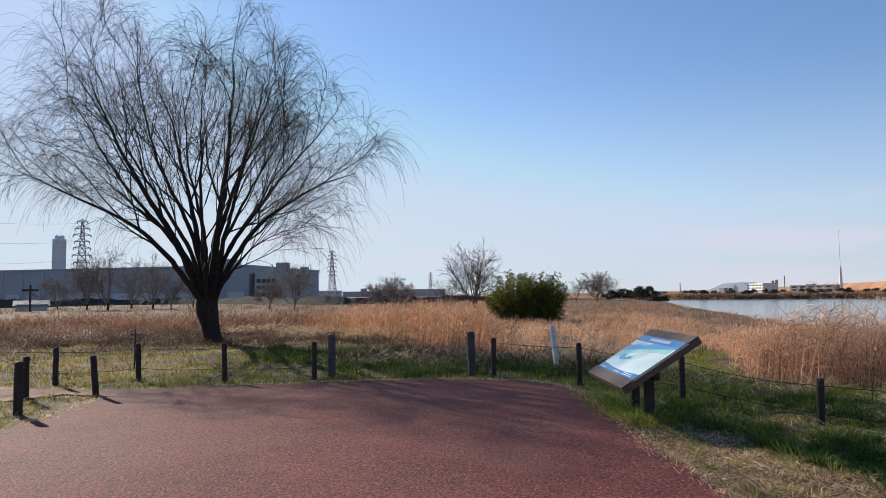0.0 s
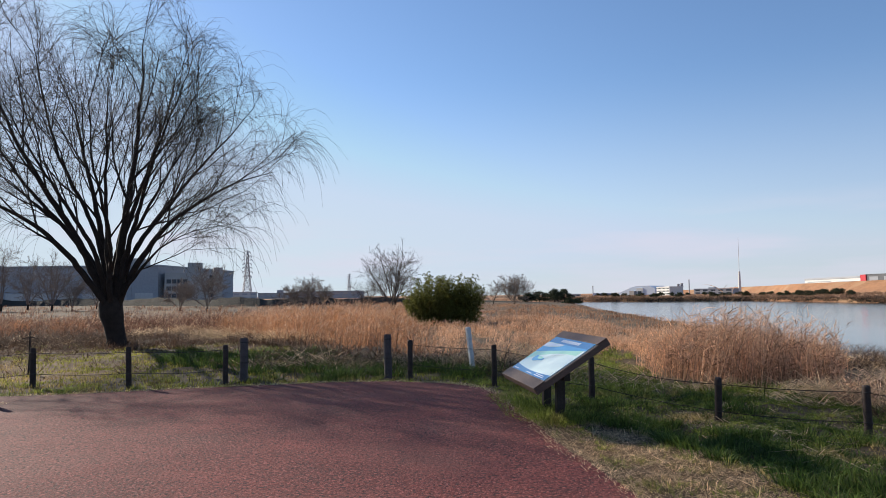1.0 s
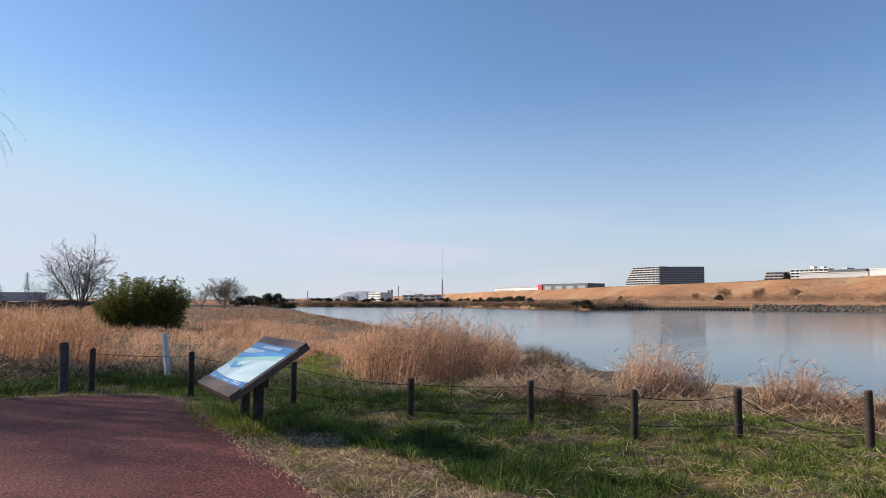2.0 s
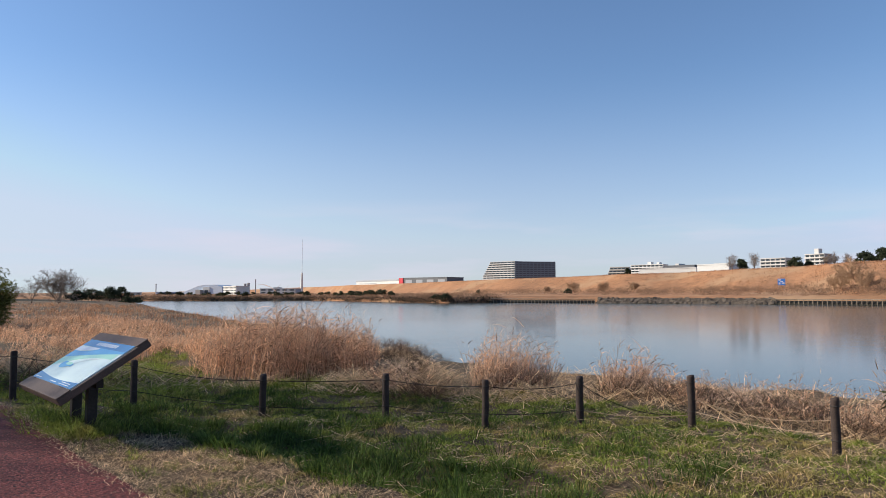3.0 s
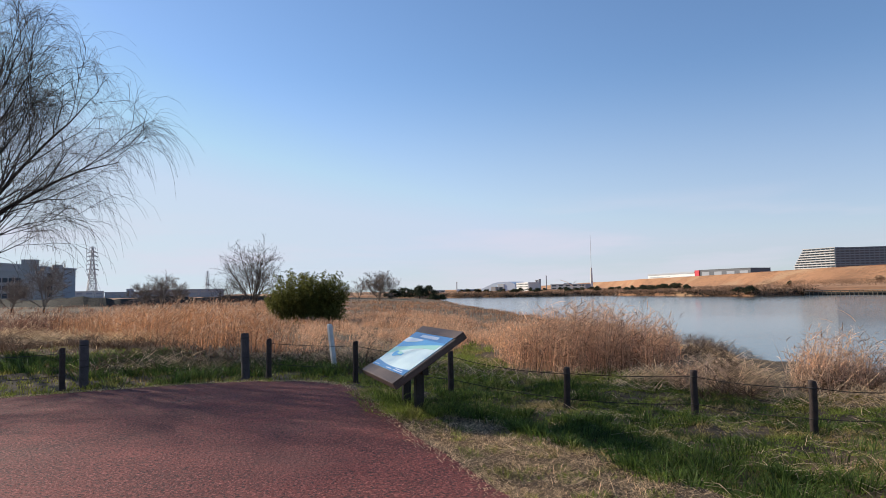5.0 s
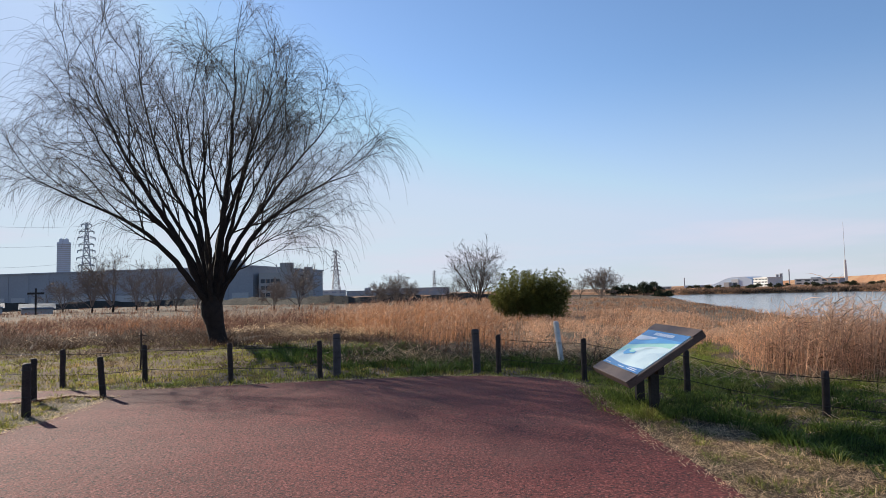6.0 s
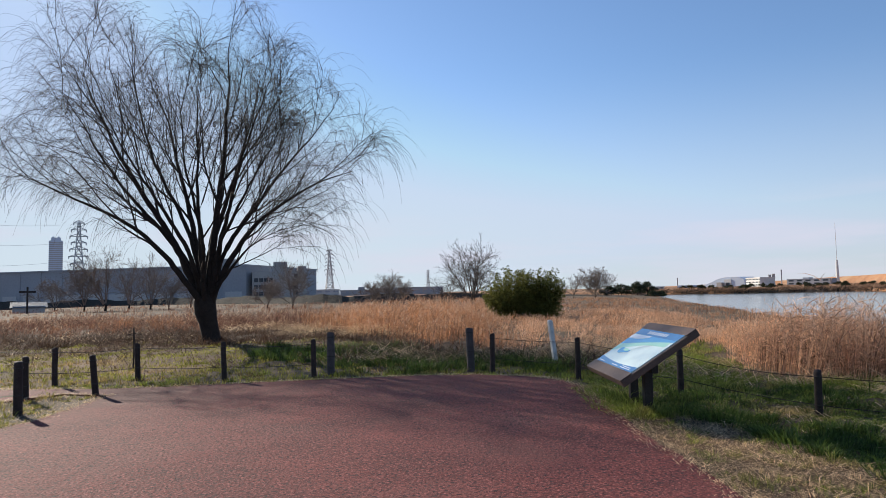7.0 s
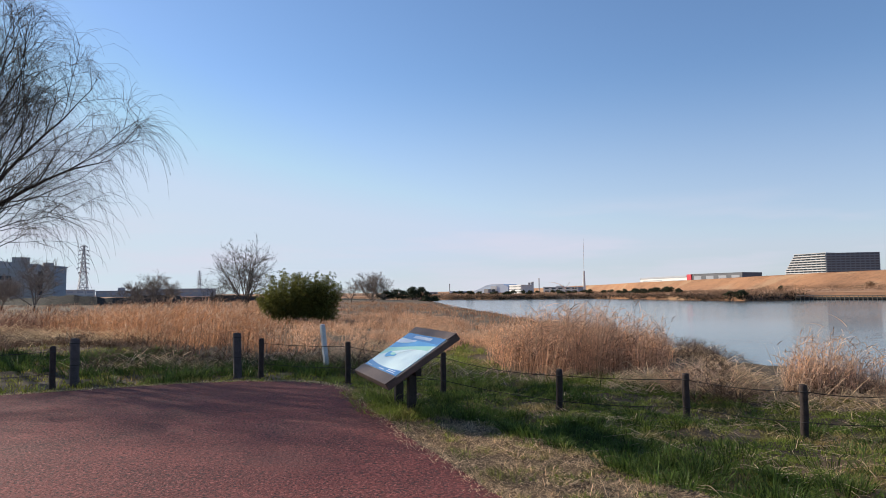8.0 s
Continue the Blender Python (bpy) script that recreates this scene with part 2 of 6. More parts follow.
# ---- building blocks ----
def mesh_of(name, verts, faces, mat=None, smooth=False):
    """A mesh from arrays; faces is one array of triangles or quads, or a list of such arrays."""
    me = bpy.data.meshes.new(name)
    verts = np.asarray(verts, dtype=np.float32).reshape(-1, 3)
    if isinstance(faces, np.ndarray):
        faces = [faces]
    me.vertices.add(len(verts))
    me.vertices.foreach_set("co", verts.ravel())
    loops = np.concatenate([f.ravel() for f in faces]).astype(np.int32)
    sizes = np.concatenate([np.full(len(f), f.shape[1]) for f in faces])
    starts = np.concatenate([[0], np.cumsum(sizes)[:-1]]).astype(np.int32)
    me.loops.add(len(loops))
    me.loops.foreach_set("vertex_index", loops)
    me.polygons.add(len(sizes))
    me.polygons.foreach_set("loop_start", starts)
    if smooth:
        me.polygons.foreach_set("use_smooth", np.ones(len(sizes), dtype=bool))
    me.update()
    me.validate()
    if mat:
        me.materials.append(mat)
    return me


def part(name, data, mat=None, parent=None, label="", at=None):
    """Links a mesh or a bmesh as ONE object, under a thing or a part."""
    if isinstance(data, bmesh.types.BMesh):
        me = bpy.data.meshes.new(name)
        data.to_mesh(me)
        data.free()
        if mat:
            me.materials.append(mat)
        data = me
    ob = new(name, data)
    if parent:
        ob.parent = parent
    if at:
        ob.matrix_basis = at
    return tagged(ob, label=label)


def thing(name, label, category, at=None, group="", kind=""):
    ob = new(name)
    ob.empty_display_size = 0.2
    if at:
        ob.matrix_basis = at
    return tagged(ob, label=label, category=category, group=group, kind=kind)


def box(bm, x0, x1, y0, y1, z0, z1, bevel=0.0):
    made = bmesh.ops.create_cube(bm, size=1, matrix=Matrix.LocRotScale(((x0 + x1) / 2, (y0 + y1) / 2, (z0 + z1) / 2), None, (x1 - x0, y1 - y0, z1 - z0)))
    if bevel:
        edges = list({e for v in made["verts"] for e in v.link_edges})
        bmesh.ops.bevel(bm, geom=edges, offset=bevel, segments=2, profile=0.5, affect="EDGES")
    return bm


def boxed(*sides, bevel=0.0):
    return box(bmesh.new(), *sides, bevel=bevel)


def strut(bm, a, b, r, n=4):
    a, b = Vector(a), Vector(b)
    turn = (b - a).to_track_quat("Z", "Y").to_matrix().to_4x4()
    bmesh.ops.create_cone(bm, cap_ends=True, segments=n, radius1=r, radius2=r, depth=(b - a).length, matrix=Matrix.Translation((a + b) / 2) @ turn)
    return bm


class Tubes:
    """Gathers tapering tubes along lines into one mesh."""

    def __init__(self):
        self.v, self.f, self.count = [], [], 0

    def add(self, line, radii, sides):
        line, radii = np.asarray(line, float), np.asarray(radii, float)
        way = np.gradient(line, axis=0)
        way /= np.linalg.norm(way, axis=1, keepdims=True) + 1e-9
        ref = np.where(np.abs(way[:, 2:3]) > 0.9, [[1.0, 0, 0]], [[0, 0, 1.0]])
        u = np.cross(way, ref)
        u /= np.linalg.norm(u, axis=1, keepdims=True) + 1e-9
        w = np.cross(way, u)
        ang = np.arange(sides) * 2 * np.pi / sides
        ring = line[:, None] + radii[:, None, None] * (np.cos(ang)[None, :, None] * u[:, None] + np.sin(ang)[None, :, None] * w[:, None])
        k = len(line)
        i = np.arange(k - 1)[:, None] * sides
        j = np.arange(sides)[None]
        j2 = (j + 1) % sides
        quads = np.stack([i + j, i + j2, i + sides + j2, i + sides + j], -1).reshape(-1, 4)
        self.v.append(ring.reshape(-1, 3))
        self.f.append(quads + self.count)
        self.count += k * sides

    def hair(self, start, way, length, r0, r1, steps, g, wander, drop0, drop1):
        """Many thin three-sided twigs at once, each drooping more towards its tip; returns their lines."""
        k = len(start)
        p, d = start.copy(), way / (np.linalg.norm(way, axis=1, keepdims=True) + 1e-9)
        lines = [p.copy()]
        for s in range(steps):
            d = d + g.normal(0, wander, (k, 3))
            d[:, 2] -= drop0 + (drop1 - drop0) * s / steps
            d /= np.linalg.norm(d, axis=1, keepdims=True) + 1e-9
            p = p + d * (length / steps)[:, None]
            lines.append(p.copy())
        lines = np.stack(lines, 1)
        side = np.cross(lines[:, -1] - lines[:, 0], g.normal(0, 1, (k, 3)))
        side /= np.linalg.norm(side, axis=1, keepdims=True) + 1e-9
        side2 = np.cross(lines[:, -1] - lines[:, 0], side)
        side2 /= np.linalg.norm(side2, axis=1, keepdims=True) + 1e-9
        r = np.linspace(r0, r1, steps + 1)
        ring = np.stack([lines + r[None, :, None] * (math.cos(a) * side + math.sin(a) * side2)[:, None] for a in (0, 2.094, 4.189)], 2)
        n = (steps + 1) * 3
        i, j = np.arange(steps)[:, None] * 3, np.arange(3)[None]
        j2 = (j + 1) % 3
        quads = np.stack([i + j, i + j2, i + 3 + j2, i + 3 + j], -1).reshape(-1, 4)
        self.v.append(ring.reshape(-1, 3))
        self.f.append((np.arange(k)[:, None, None] * n + quads[None]).reshape(-1, 4) + self.count)
        self.count += k * n
        return lines

    def mesh(self, name, mat, smooth=True):
        return mesh_of(name, np.concatenate(self.v), np.concatenate(self.f), mat, smooth)


def strips(base, tip, width, bend, seed):
    """Arrays of blades: each runs from base to tip, bowed by bend, three rungs and a point."""
    g = np.random.default_rng(seed)
    k = len(base)
    up = tip - base
    ang = g.uniform(0, 2 * np.pi, k)
    side = np.stack([np.cos(ang), np.sin(ang), np.zeros(k)], 1) * (width / 2)[:, None]
    mid = base + up * 0.55 + bend
    v = np.stack([base - side, base + side, mid - side * 0.8, mid + side * 0.8, tip], 1)
    o = np.arange(k)[:, None] * 5
    quads = o + np.array([[0, 1, 3, 2]])
    tris = o + np.array([[2, 3, 4]])
    return v.reshape(-1, 3), quads, tris


def arcs(base, way, length, width, droop, seed, segs=3):
    """Arrays of narrow blades that set out along way and sink by droop towards the tip; returns verts, quads, tris and the rungs' middles."""
    g = np.random.default_rng(seed)
    k = len(base)
    d = way / (np.linalg.norm(way, axis=1, keepdims=True) + 1e-9)
    side = np.cross(d, g.normal(0, 1, (k, 3)))
    side *= (width / 2)[:, None] / (np.linalg.norm(side, axis=1, keepdims=True) + 1e-9)
    p, rungs, mids = base.copy(), [], [base.copy()]
    for n in range(segs):
        thin = 1 - 0.5 * n / segs
        rungs += [p - side * thin, p + side * thin]
        d = d.copy()
        d[:, 2] -= droop
        d /= np.linalg.norm(d, axis=1, keepdims=True) + 1e-9
        p = p + d * (length / segs)[:, None]
        mids.append(p.copy())
    v = np.stack(rungs + [p], 1)
    o = np.arange(k)[:, None] * (2 * segs + 1)
    quads = np.concatenate([o + np.array([[2 * n, 2 * n + 1, 2 * n + 3, 2 * n + 2]]) for n in range(segs - 1)])
    tris = o + np.array([[2 * segs - 2, 2 * segs - 1, 2 * segs]])
    return v.reshape(-1, 3), quads, tris, np.stack(mids, 1)


def blades(name, base, height, width, lean, mat, seed):
    """One mesh of upright blades at the base points, with heights, widths and a lean in metres."""
    g = np.random.default_rng(seed)
    k = len(base)
    ang = g.uniform(0, 2 * np.pi, k)
    off = np.stack([np.cos(ang), np.sin(ang)], 1) * (lean * g.uniform(0.1, 1, k))[:, None]
    tip = base + np.column_stack([off, height])
    bend = np.column_stack([-off * 0.28, height * 0.06])
    v, q, t = strips(base, tip, width, bend, seed + 1)
    return mesh_of(name, v, [q, t], mat)

# ---- the land, the river and the far bank ----
WATER_Z = -1.0
SHORE_Y = [-300, -60, 0, 5, 7.5, 9.6, 11.3, 13.3, 18, 21, 26, 45, 110, 195, 215, 240, 300]
SHORE_X = [16, 17, 17.3, 17.3, 17.2, 17.0, 15.8, 16.2, 16.2, 17.2, 18.3, 24, 39, 62, 42, 0, -300]


def VERGE(y):
    """How far the trodden verge reaches from the path's right edge."""
    return np.interp(y, [0, 4, 6, 7.5, 9, 10], [2.3, 1.6, 1.25, 1.05, 0.6, 0.1])


def land(x, y):
    """The height of the near land; the river's bed lies right of the shore."""
    x, y = np.asarray(x, float), np.asarray(y, float)
    d = np.interp(y, SHORE_Y, SHORE_X) - x + 0.35 * np.sin(y * 1.3) + 0.2 * np.sin(y * 3.1 + 1)
    d = np.where(y < 200, d, d * 0.5)
    h = np.interp(d, [-9, -2, 0, 0.8, 3, 8, 11.5, 14, 17], [-3, -1.6, -1.05, -0.62, -0.45, -0.22, -0.16, -0.03, 0])
    step = np.interp(x - 2.2 - VERGE(y), [-0.1, 0.75], [0, 1]) * np.interp(y, [9.5, 11.5, 30], [1, 0, 0])
    dip = np.interp(x - 2.2 - VERGE(y), [-0.08, 0.1, 0.42, 0.8, 1.5], [0, 0.2, 1.35, 1.3, 1.0]) * np.interp(y, [9.5, 11.5, 30], [1, 0, 0])
    h = np.minimum(h, -0.20 * np.where(x < 4.0 + VERGE(y), dip, step))
    knolls = np.sin(x * 8.1 + 1.7 * np.sin(y * 3.3)) * np.sin(y * 7.3 + 1.4 * np.sin(x * 2.9)) + 0.6 * np.sin(x * 4.7 + y * 3.9) * np.sin(y * 5.1 - x * 3.3)
    wild = np.clip(np.maximum(np.maximum(x - 2.5 - VERGE(y), y - 13.0), -5.5 - x) / 0.8, 0, 1)
    h = h + (0.028 * wild + 0.007 * (x > 2.3)) * knolls * (y < 32)
    rough = 0.05 * np.sin(x * 0.9 + 1.3) * np.sin(y * 0.7) + 0.03 * np.sin(x * 2.3) * np.sin(y * 1.9 + 0.5)
    near_path = np.clip((np.maximum(np.abs(x + 2) - 4.4, y - 13.2)) / 3.0, 0, 1)
    return h + rough * near_path - 0.015


def axis(lo, hi, step, power):
    """Even steps near the middle that grow outward."""
    out = [0.0]
    while out[-1] < hi:
        out.append(out[-1] + step * (1 + (out[-1] / 18) ** power))
    neg = [0.0]
    while neg[-1] > lo:
        neg.append(neg[-1] - step * (1 + (-neg[-1] / 18) ** power))
    return np.array(neg[:0:-1] + out)


def sheet(name, xs, ys, height, mat, smooth=True):
    gx, gy = np.meshgrid(xs, ys)
    v = np.stack([gx, gy, height(gx, gy)], -1).reshape(-1, 3)
    w = len(xs)
    i = (np.arange(len(ys) - 1)[:, None] * w + np.arange(w - 1)[None]).ravel()
    return mesh_of(name, v, np.stack([i, i + 1, i + w + 1, i + w], 1), mat, smooth)


ground = part("ground", sheet("ground", axis(-4500, 4500, 0.22, 1.9), axis(-1500, 4500, 0.22, 1.9), land, SOIL))
tagged(ground, "brown winter soil and short grass of a riverside flat", "ground", kind="structure")
water = part("water", sheet("water", np.linspace(-400, 900, 14), np.linspace(-900, 500, 14), lambda x, y: 0 * x + WATER_Z, WATER))
tagged(water, "calm blue-grey river water with faint ripples", "river", kind="structure")

# the far bank: columns by bearing, rows from the shore over the bench and levee to the distance
FAR_AZ = [-25, 0, 14, 18, 24.3, 30.9, 34, 37.9, 42, 47.2, 51.8, 56.3, 64.7, 70.4, 74.5, 85, 100, 130, 160]
FAR_D = [400, 330, 300, 285, 270, 286, 255, 222, 198, 214, 212, 208, 203, 197, 196, 200, 220, 330, 600]
CREST_AZ = [-25, 14, 24, 31.4, 34.1, 37.9, 42.6, 47.3, 51.9, 56.4, 60.7, 64.8, 68.7, 72.4, 74.7, 85, 100, 130, 160]
CREST_D = [2200, 2000, 1500, 1070, 840, 716, 578, 488, 441, 384, 368, 325, 306, 270, 261, 262, 290, 420, 760]
CREST_Z = 12.55


def bank_rows(az):
    s = np.interp(az, FAR_AZ, FAR_D) + 1.5 * np.sin(np.radians(az) * 90) * (az < 46)
    c = np.interp(az, CREST_AZ, CREST_D)
    lift = 1.0 if az > 46 else 0.35 + 0.65 * max(0.0, (az - 40) / 6)
    foot = c - 48
    top = CREST_Z * float(np.interp(az, [14, 30], [0.22, 1.0]))
    d = [s - 12, s, s + 1.5, s + 6, s + (foot - s) * 0.5, foot, c - 22, c - 3, c, c + 7, c + 30, c + 200, max(c + 600, 2600), 4500]
    z = [-4, -1.1, 0.1 * lift, 1.0 * lift, 1.7, 3.0, max(3.1, 8.3 * top / CREST_Z), max(3.2, top - 0.7), max(3.2, top), max(3.2, top), 3.0, 2.2, 2.0, 2.0]
    return d, z


azs = np.concatenate([np.linspace(-25, 14, 20), np.arange(14.5, 90, 0.5), np.linspace(90, 160, 30)])
v = []
for a in azs:
    d, z = bank_rows(a)
    for k, (di, zi) in enumerate(zip(d, z)):
        wob = 0.25 * math.sin(a * 7 + k * 2.1) + 0.2 * math.sin(a * 17 + k) if 4 <= k <= 7 else 0
        v.append((di * math.sin(radians(a)), di * math.cos(radians(a)), zi + wob))
rows = len(bank_rows(50)[0])
i = (np.arange(len(azs) - 1)[:, None] * rows + np.arange(rows - 1)[None]).ravel()
bank = part("embankment", mesh_of("embankment", v, np.stack([i, i + 1, i + rows + 1, i + rows], 1), LEVEE, True))
tagged(bank, "long grassy levee in dry winter orange across the river", "embankment", kind="structure")


def on_bank(az, t):
    """A point on the far bank: t runs over its rows."""
    d, z = bank_rows(az)
    dd, zz = np.interp(t, range(rows), d), np.interp(t, range(rows), z)
    return dd * math.sin(radians(az)), dd * math.cos(radians(az)), zz


def polar(az, d, z=0.0):
    return d * math.sin(radians(az)), d * math.cos(radians(az)), z


# ---- the red asphalt ----
def asphalt():
    edge = [(2.2, -9), (2.16, 5.3), (2.1, 7.1), (2.13, 9.5), (2.18, 10.6), (2.03, 11.65), (1.44, 12.3), (0.66, 12.7), (-0.38, 12.78), (-2.3, 12.45), (-3.81, 12.1), (-4.71, 11.9),
            (-5.64, 11.82), (-7.66, 11.96), (-12, 12.3), (-18, 12.6), (-18, 6.5), (-9, 9.4), (-6.73, 10.5), (-6.14, 11.3), (-5.31, 10.95), (-5.32, 10.4), (-5.2, 9.18), (-5.33, 8.3), (-5.6, 4), (-5.8, -9)]
    fine = []
    for k, (a, b) in enumerate(zip(edge, edge[1:] + edge[:1])):
        n = max(1, int(math.dist(a, b) / 0.12))
        for s in range(n):
            x, y = a[0] + (b[0] - a[0]) * s / n, a[1] + (b[1] - a[1]) * s / n
            w = noise.noise(Vector((x * 1.1, y * 1.1, 3))) * 0.07 + noise.noise(Vector((x * 6, y * 6, 8))) * 0.035
            fine.append((x + w, y + w * 0.7, 0.012))
    bm = bmesh.new()
    top = [bm.verts.new(p) for p in fine]
    low = [bm.verts.new((p[0] * 1.0, p[1], -0.06)) for p in fine]
    bmesh.ops.triangle_fill(bm, use_beauty=True, use_dissolve=False, edges=[bm.edges.new((top[k], top[(k + 1) % len(top)])) for k in range(len(top))])
    for k in range(len(top)):
        j = (k + 1) % len(top)
        bm.faces.new((top[k], low[k], low[j], top[j]))
    bmesh.ops.triangulate(bm, faces=bm.faces[:])
    bmesh.ops.recalc_face_normals(bm, faces=bm.faces[:])
    return bm, fine


bm, PATH_EDGE = asphalt()
path = part("path", bm, ASPHALT)
tagged(path, "dull red asphalt of a rounded path end", "path", kind="structure")


# ---- the willow ----
def off_way(g, way, angle):
    """A direction that leaves way by about that angle, to any side."""
    way = way / np.linalg.norm(way)
    q = g.normal(0, 1, 3)
    q -= way * (q @ way)
    q /= np.linalg.norm(q)
    return way * math.cos(angle) + q * math.sin(angle)


def side_shoots(g, line, radii, count, lo, hi, angle, length, lift, wander, inside=None, steps=7, thin=0.55, least=0.004):
    """Branches that leave a branch along its length and bend by lift; returns their lines and radii."""
    out, n = [], len(line)
    for k in range(count):
        f = lo + (hi - lo) * (k + g.random()) / count
        i = min(n - 2, int(f * (n - 1)))
        p = line[i] + (line[i + 1] - line[i]) * (f * (n - 1) - i)
        d = off_way(g, line[i + 1] - line[i], angle * g.uniform(0.6, 1.35))
        step = length * (1.2 - 0.6 * f) * g.uniform(0.55, 1.25) / steps
        run = [p]
        for s in range(steps):
            d = d + g.normal(0, wander, 3) + np.array([0, 0, lift(s / steps)])
            d /= np.linalg.norm(d)
            p = p + d * step
            if inside is not None and not inside(p):
                break
            run.append(p)
        if len(run) > 2:
            r = float(np.interp(f * (n - 1), range(n), radii)) * thin
            out.append((np.array(run), np.linspace(max(r, least), max(r * 0.3, least * 0.7), len(run))))
    return out


def twig_roots(g, shoots, gap):
    """Points along shoots where twigs spring, with the way the shoot runs there."""
    p, d = [], []
    for line, _ in shoots:
        leg = np.linalg.norm(np.diff(line, axis=0), axis=1)
        for i, ln in enumerate(leg):
            for _ in range(int(ln / gap + g.random())):
                p.append(line[i] + (line[i + 1] - line[i]) * g.random())
                d.append((line[i + 1] - line[i]) / ln)
        p.append(line[-1])
        d.append((line[-1] - line[-2]) / leg[-1])
    return np.array(p), np.array(d)


def along(line, step):
    """Evenly spaced points on a smoothed line."""
    line = np.array(line, float)
    t = np.linspace(0, len(line) - 1, 60)
    k = np.clip(t.astype(int), 0, len(line) - 2)
    ends = np.vstack([2 * line[0] - line[1], line, 2 * line[-1] - line[-2]])
    f = (t - k)[:, None]
    a, b, c, d = ends[k], ends[k + 1], ends[k + 2], ends[k + 3]
    p = 0.5 * (2 * b + (c - a) * f + (2 * a - 5 * b + 4 * c - d) * f ** 2 + (3 * b - a - 3 * c + d) * f ** 3)
    s = np.concatenate([[0], np.cumsum(np.linalg.norm(np.diff(p, axis=0), axis=1))])
    q = np.arange(step, s[-1], step)
    return np.column_stack([np.interp(q, s, p[:, n]) for n in range(3)])


def willow(at):
    g = np.random.default_rng(21)
    tree = thing("willow_tree", "large leafless weeping willow with fine hanging twigs", "tree", at)
    trunk = Tubes()
    line = np.array([(0.1, 0, -0.3), (0.1, 0, 0.0), (0.06, 0, 0.3), (-0.02, 0.0, 0.7), (-0.10, 0.0, 1.05), (-0.14, 0, 1.4), (-0.12, 0, 1.9)])
    trunk.add(line, [0.40, 0.33, 0.29, 0.30, 0.36, 0.36, 0.12], 16)
    part("trunk", trunk.mesh("trunk", BARK), parent=tree, label="short thick dark trunk")
    # the ways of the main limbs from the fork: breadth, depth, height
    limbs = [[(-0.2, 0, 0.7), (-0.6, -0.1, 1.9), (-1.5, 0.2, 3.8), (-2.5, 0.1, 5.8), (-3.6, 0.4, 8.2), (-4.0, 0.5, 9.4)], [(-0.25, -0.1, 0.8), (-0.9, -0.6, 1.8), (-2.4, -1.4, 3.6), (-4.2, -1.9, 4.7), (-5.4, -2.0, 5.3)],
             [(-0.15, 0.1, 0.9), (-0.55, 0.3, 2.8), (-0.9, 0.7, 5.2), (-1.6, 1.0, 7.8), (-2.1, 1.0, 9.4)], [(0.0, -0.1, 0.8), (0.05, -0.2, 2.6), (0.2, -0.4, 4.8), (0.5, -0.3, 7.0), (0.7, -0.2, 10.2)],
             [(0.05, 0.1, 1.0), (0.2, 0.3, 3.4), (0.8, 0.5, 5.6), (1.5, 0.8, 8.0), (1.8, 0.8, 9.8)], [(0.12, 0, 0.7), (0.42, -0.1, 1.9), (1.6, -0.3, 3.9), (3.3, -0.4, 5.3), (5.0, -0.5, 6.0)],
             [(0.14, -0.1, 0.8), (0.5, -0.5, 1.9), (1.5, -1.2, 3.1), (2.6, -1.9, 3.8)], [(0.0, 0.2, 0.9), (0.1, 1.2, 3.2), (0.6, 2.4, 5.8), (0.9, 3.0, 8.0)], [(-0.1, -0.2, 0.9), (-0.3, -1.2, 3.2), (-0.8, -2.4, 5.6), (-1.0, -2.9, 7.6)],
             [(-0.2, 0.2, 0.8), (-1.0, 1.2, 3.0), (-2.8, 2.4, 5.0), (-4.4, 2.8, 6.6)], [(0.1, 0.1, 0.9), (0.6, 0.7, 3.0), (1.7, 1.5, 5.2), (3.0, 1.9, 7.4)], [(-0.2, 0, 0.9), (-0.8, -0.7, 3.0), (-2.0, -1.7, 5.4), (-3.2, -2.2, 7.6)],
             [(0.02, -0.1, 1.0), (-0.3, -0.4, 3.2), (-0.4, -0.7, 6.4), (-0.3, -0.8, 8.6)], [(0.1, -0.1, 0.9), (0.4, -0.6, 3.0), (1.3, -1.5, 5.4), (2.4, -2.0, 7.6)], [(-0.2, 0.0, 0.9), (-1.2, -0.1, 3.0), (-2.9, -0.3, 5.4), (-4.6, -0.4, 8.2)],
             [(0.1, 0.0, 0.9), (0.6, 0.1, 2.8), (1.9, 0.3, 5.2), (3.4, 0.3, 7.2), (4.4, 0.2, 8.6)], [(-0.1, 0.1, 1.0), (-0.7, 0.4, 3.4), (-2.0, 0.5, 6.6), (-2.9, 0.3, 10.2)], [(0.1, 0.2, 1.0), (0.5, 0.2, 3.6), (1.2, -0.4, 6.8), (2.2, -0.5, 9.8)]]
    out_x = [-6.5, -6.1, -5.6, -4.9, -3.5, -2.5, -1.8, -1.1, -0.4, 0.7, 2.0, 2.5, 3.8, 4.7, 5.5, 6.1, 6.4]
    out_z = [7.6, 9.4, 10.3, 11.2, 11.8, 11.4, 10.6, 10.8, 11.6, 11.8, 11.5, 10.7, 10.0, 9.2, 8.1, 6.9, 5.7]

    def inside(p):
        """Within the crown's outline: a lower dome to one side, the high dome and a falling shoulder."""
        if abs(p[0]) > 6.4:
            return False
        deep = p[1] / (5.2 * math.sqrt(max(0.02, 1 - (p[0] / 6.6) ** 2)))
        return abs(deep) < 1 and p[2] < 3.0 + (np.interp(p[0], out_x, out_z) - 3.0) * math.sqrt(1 - deep * deep)

    last, wood = [], []
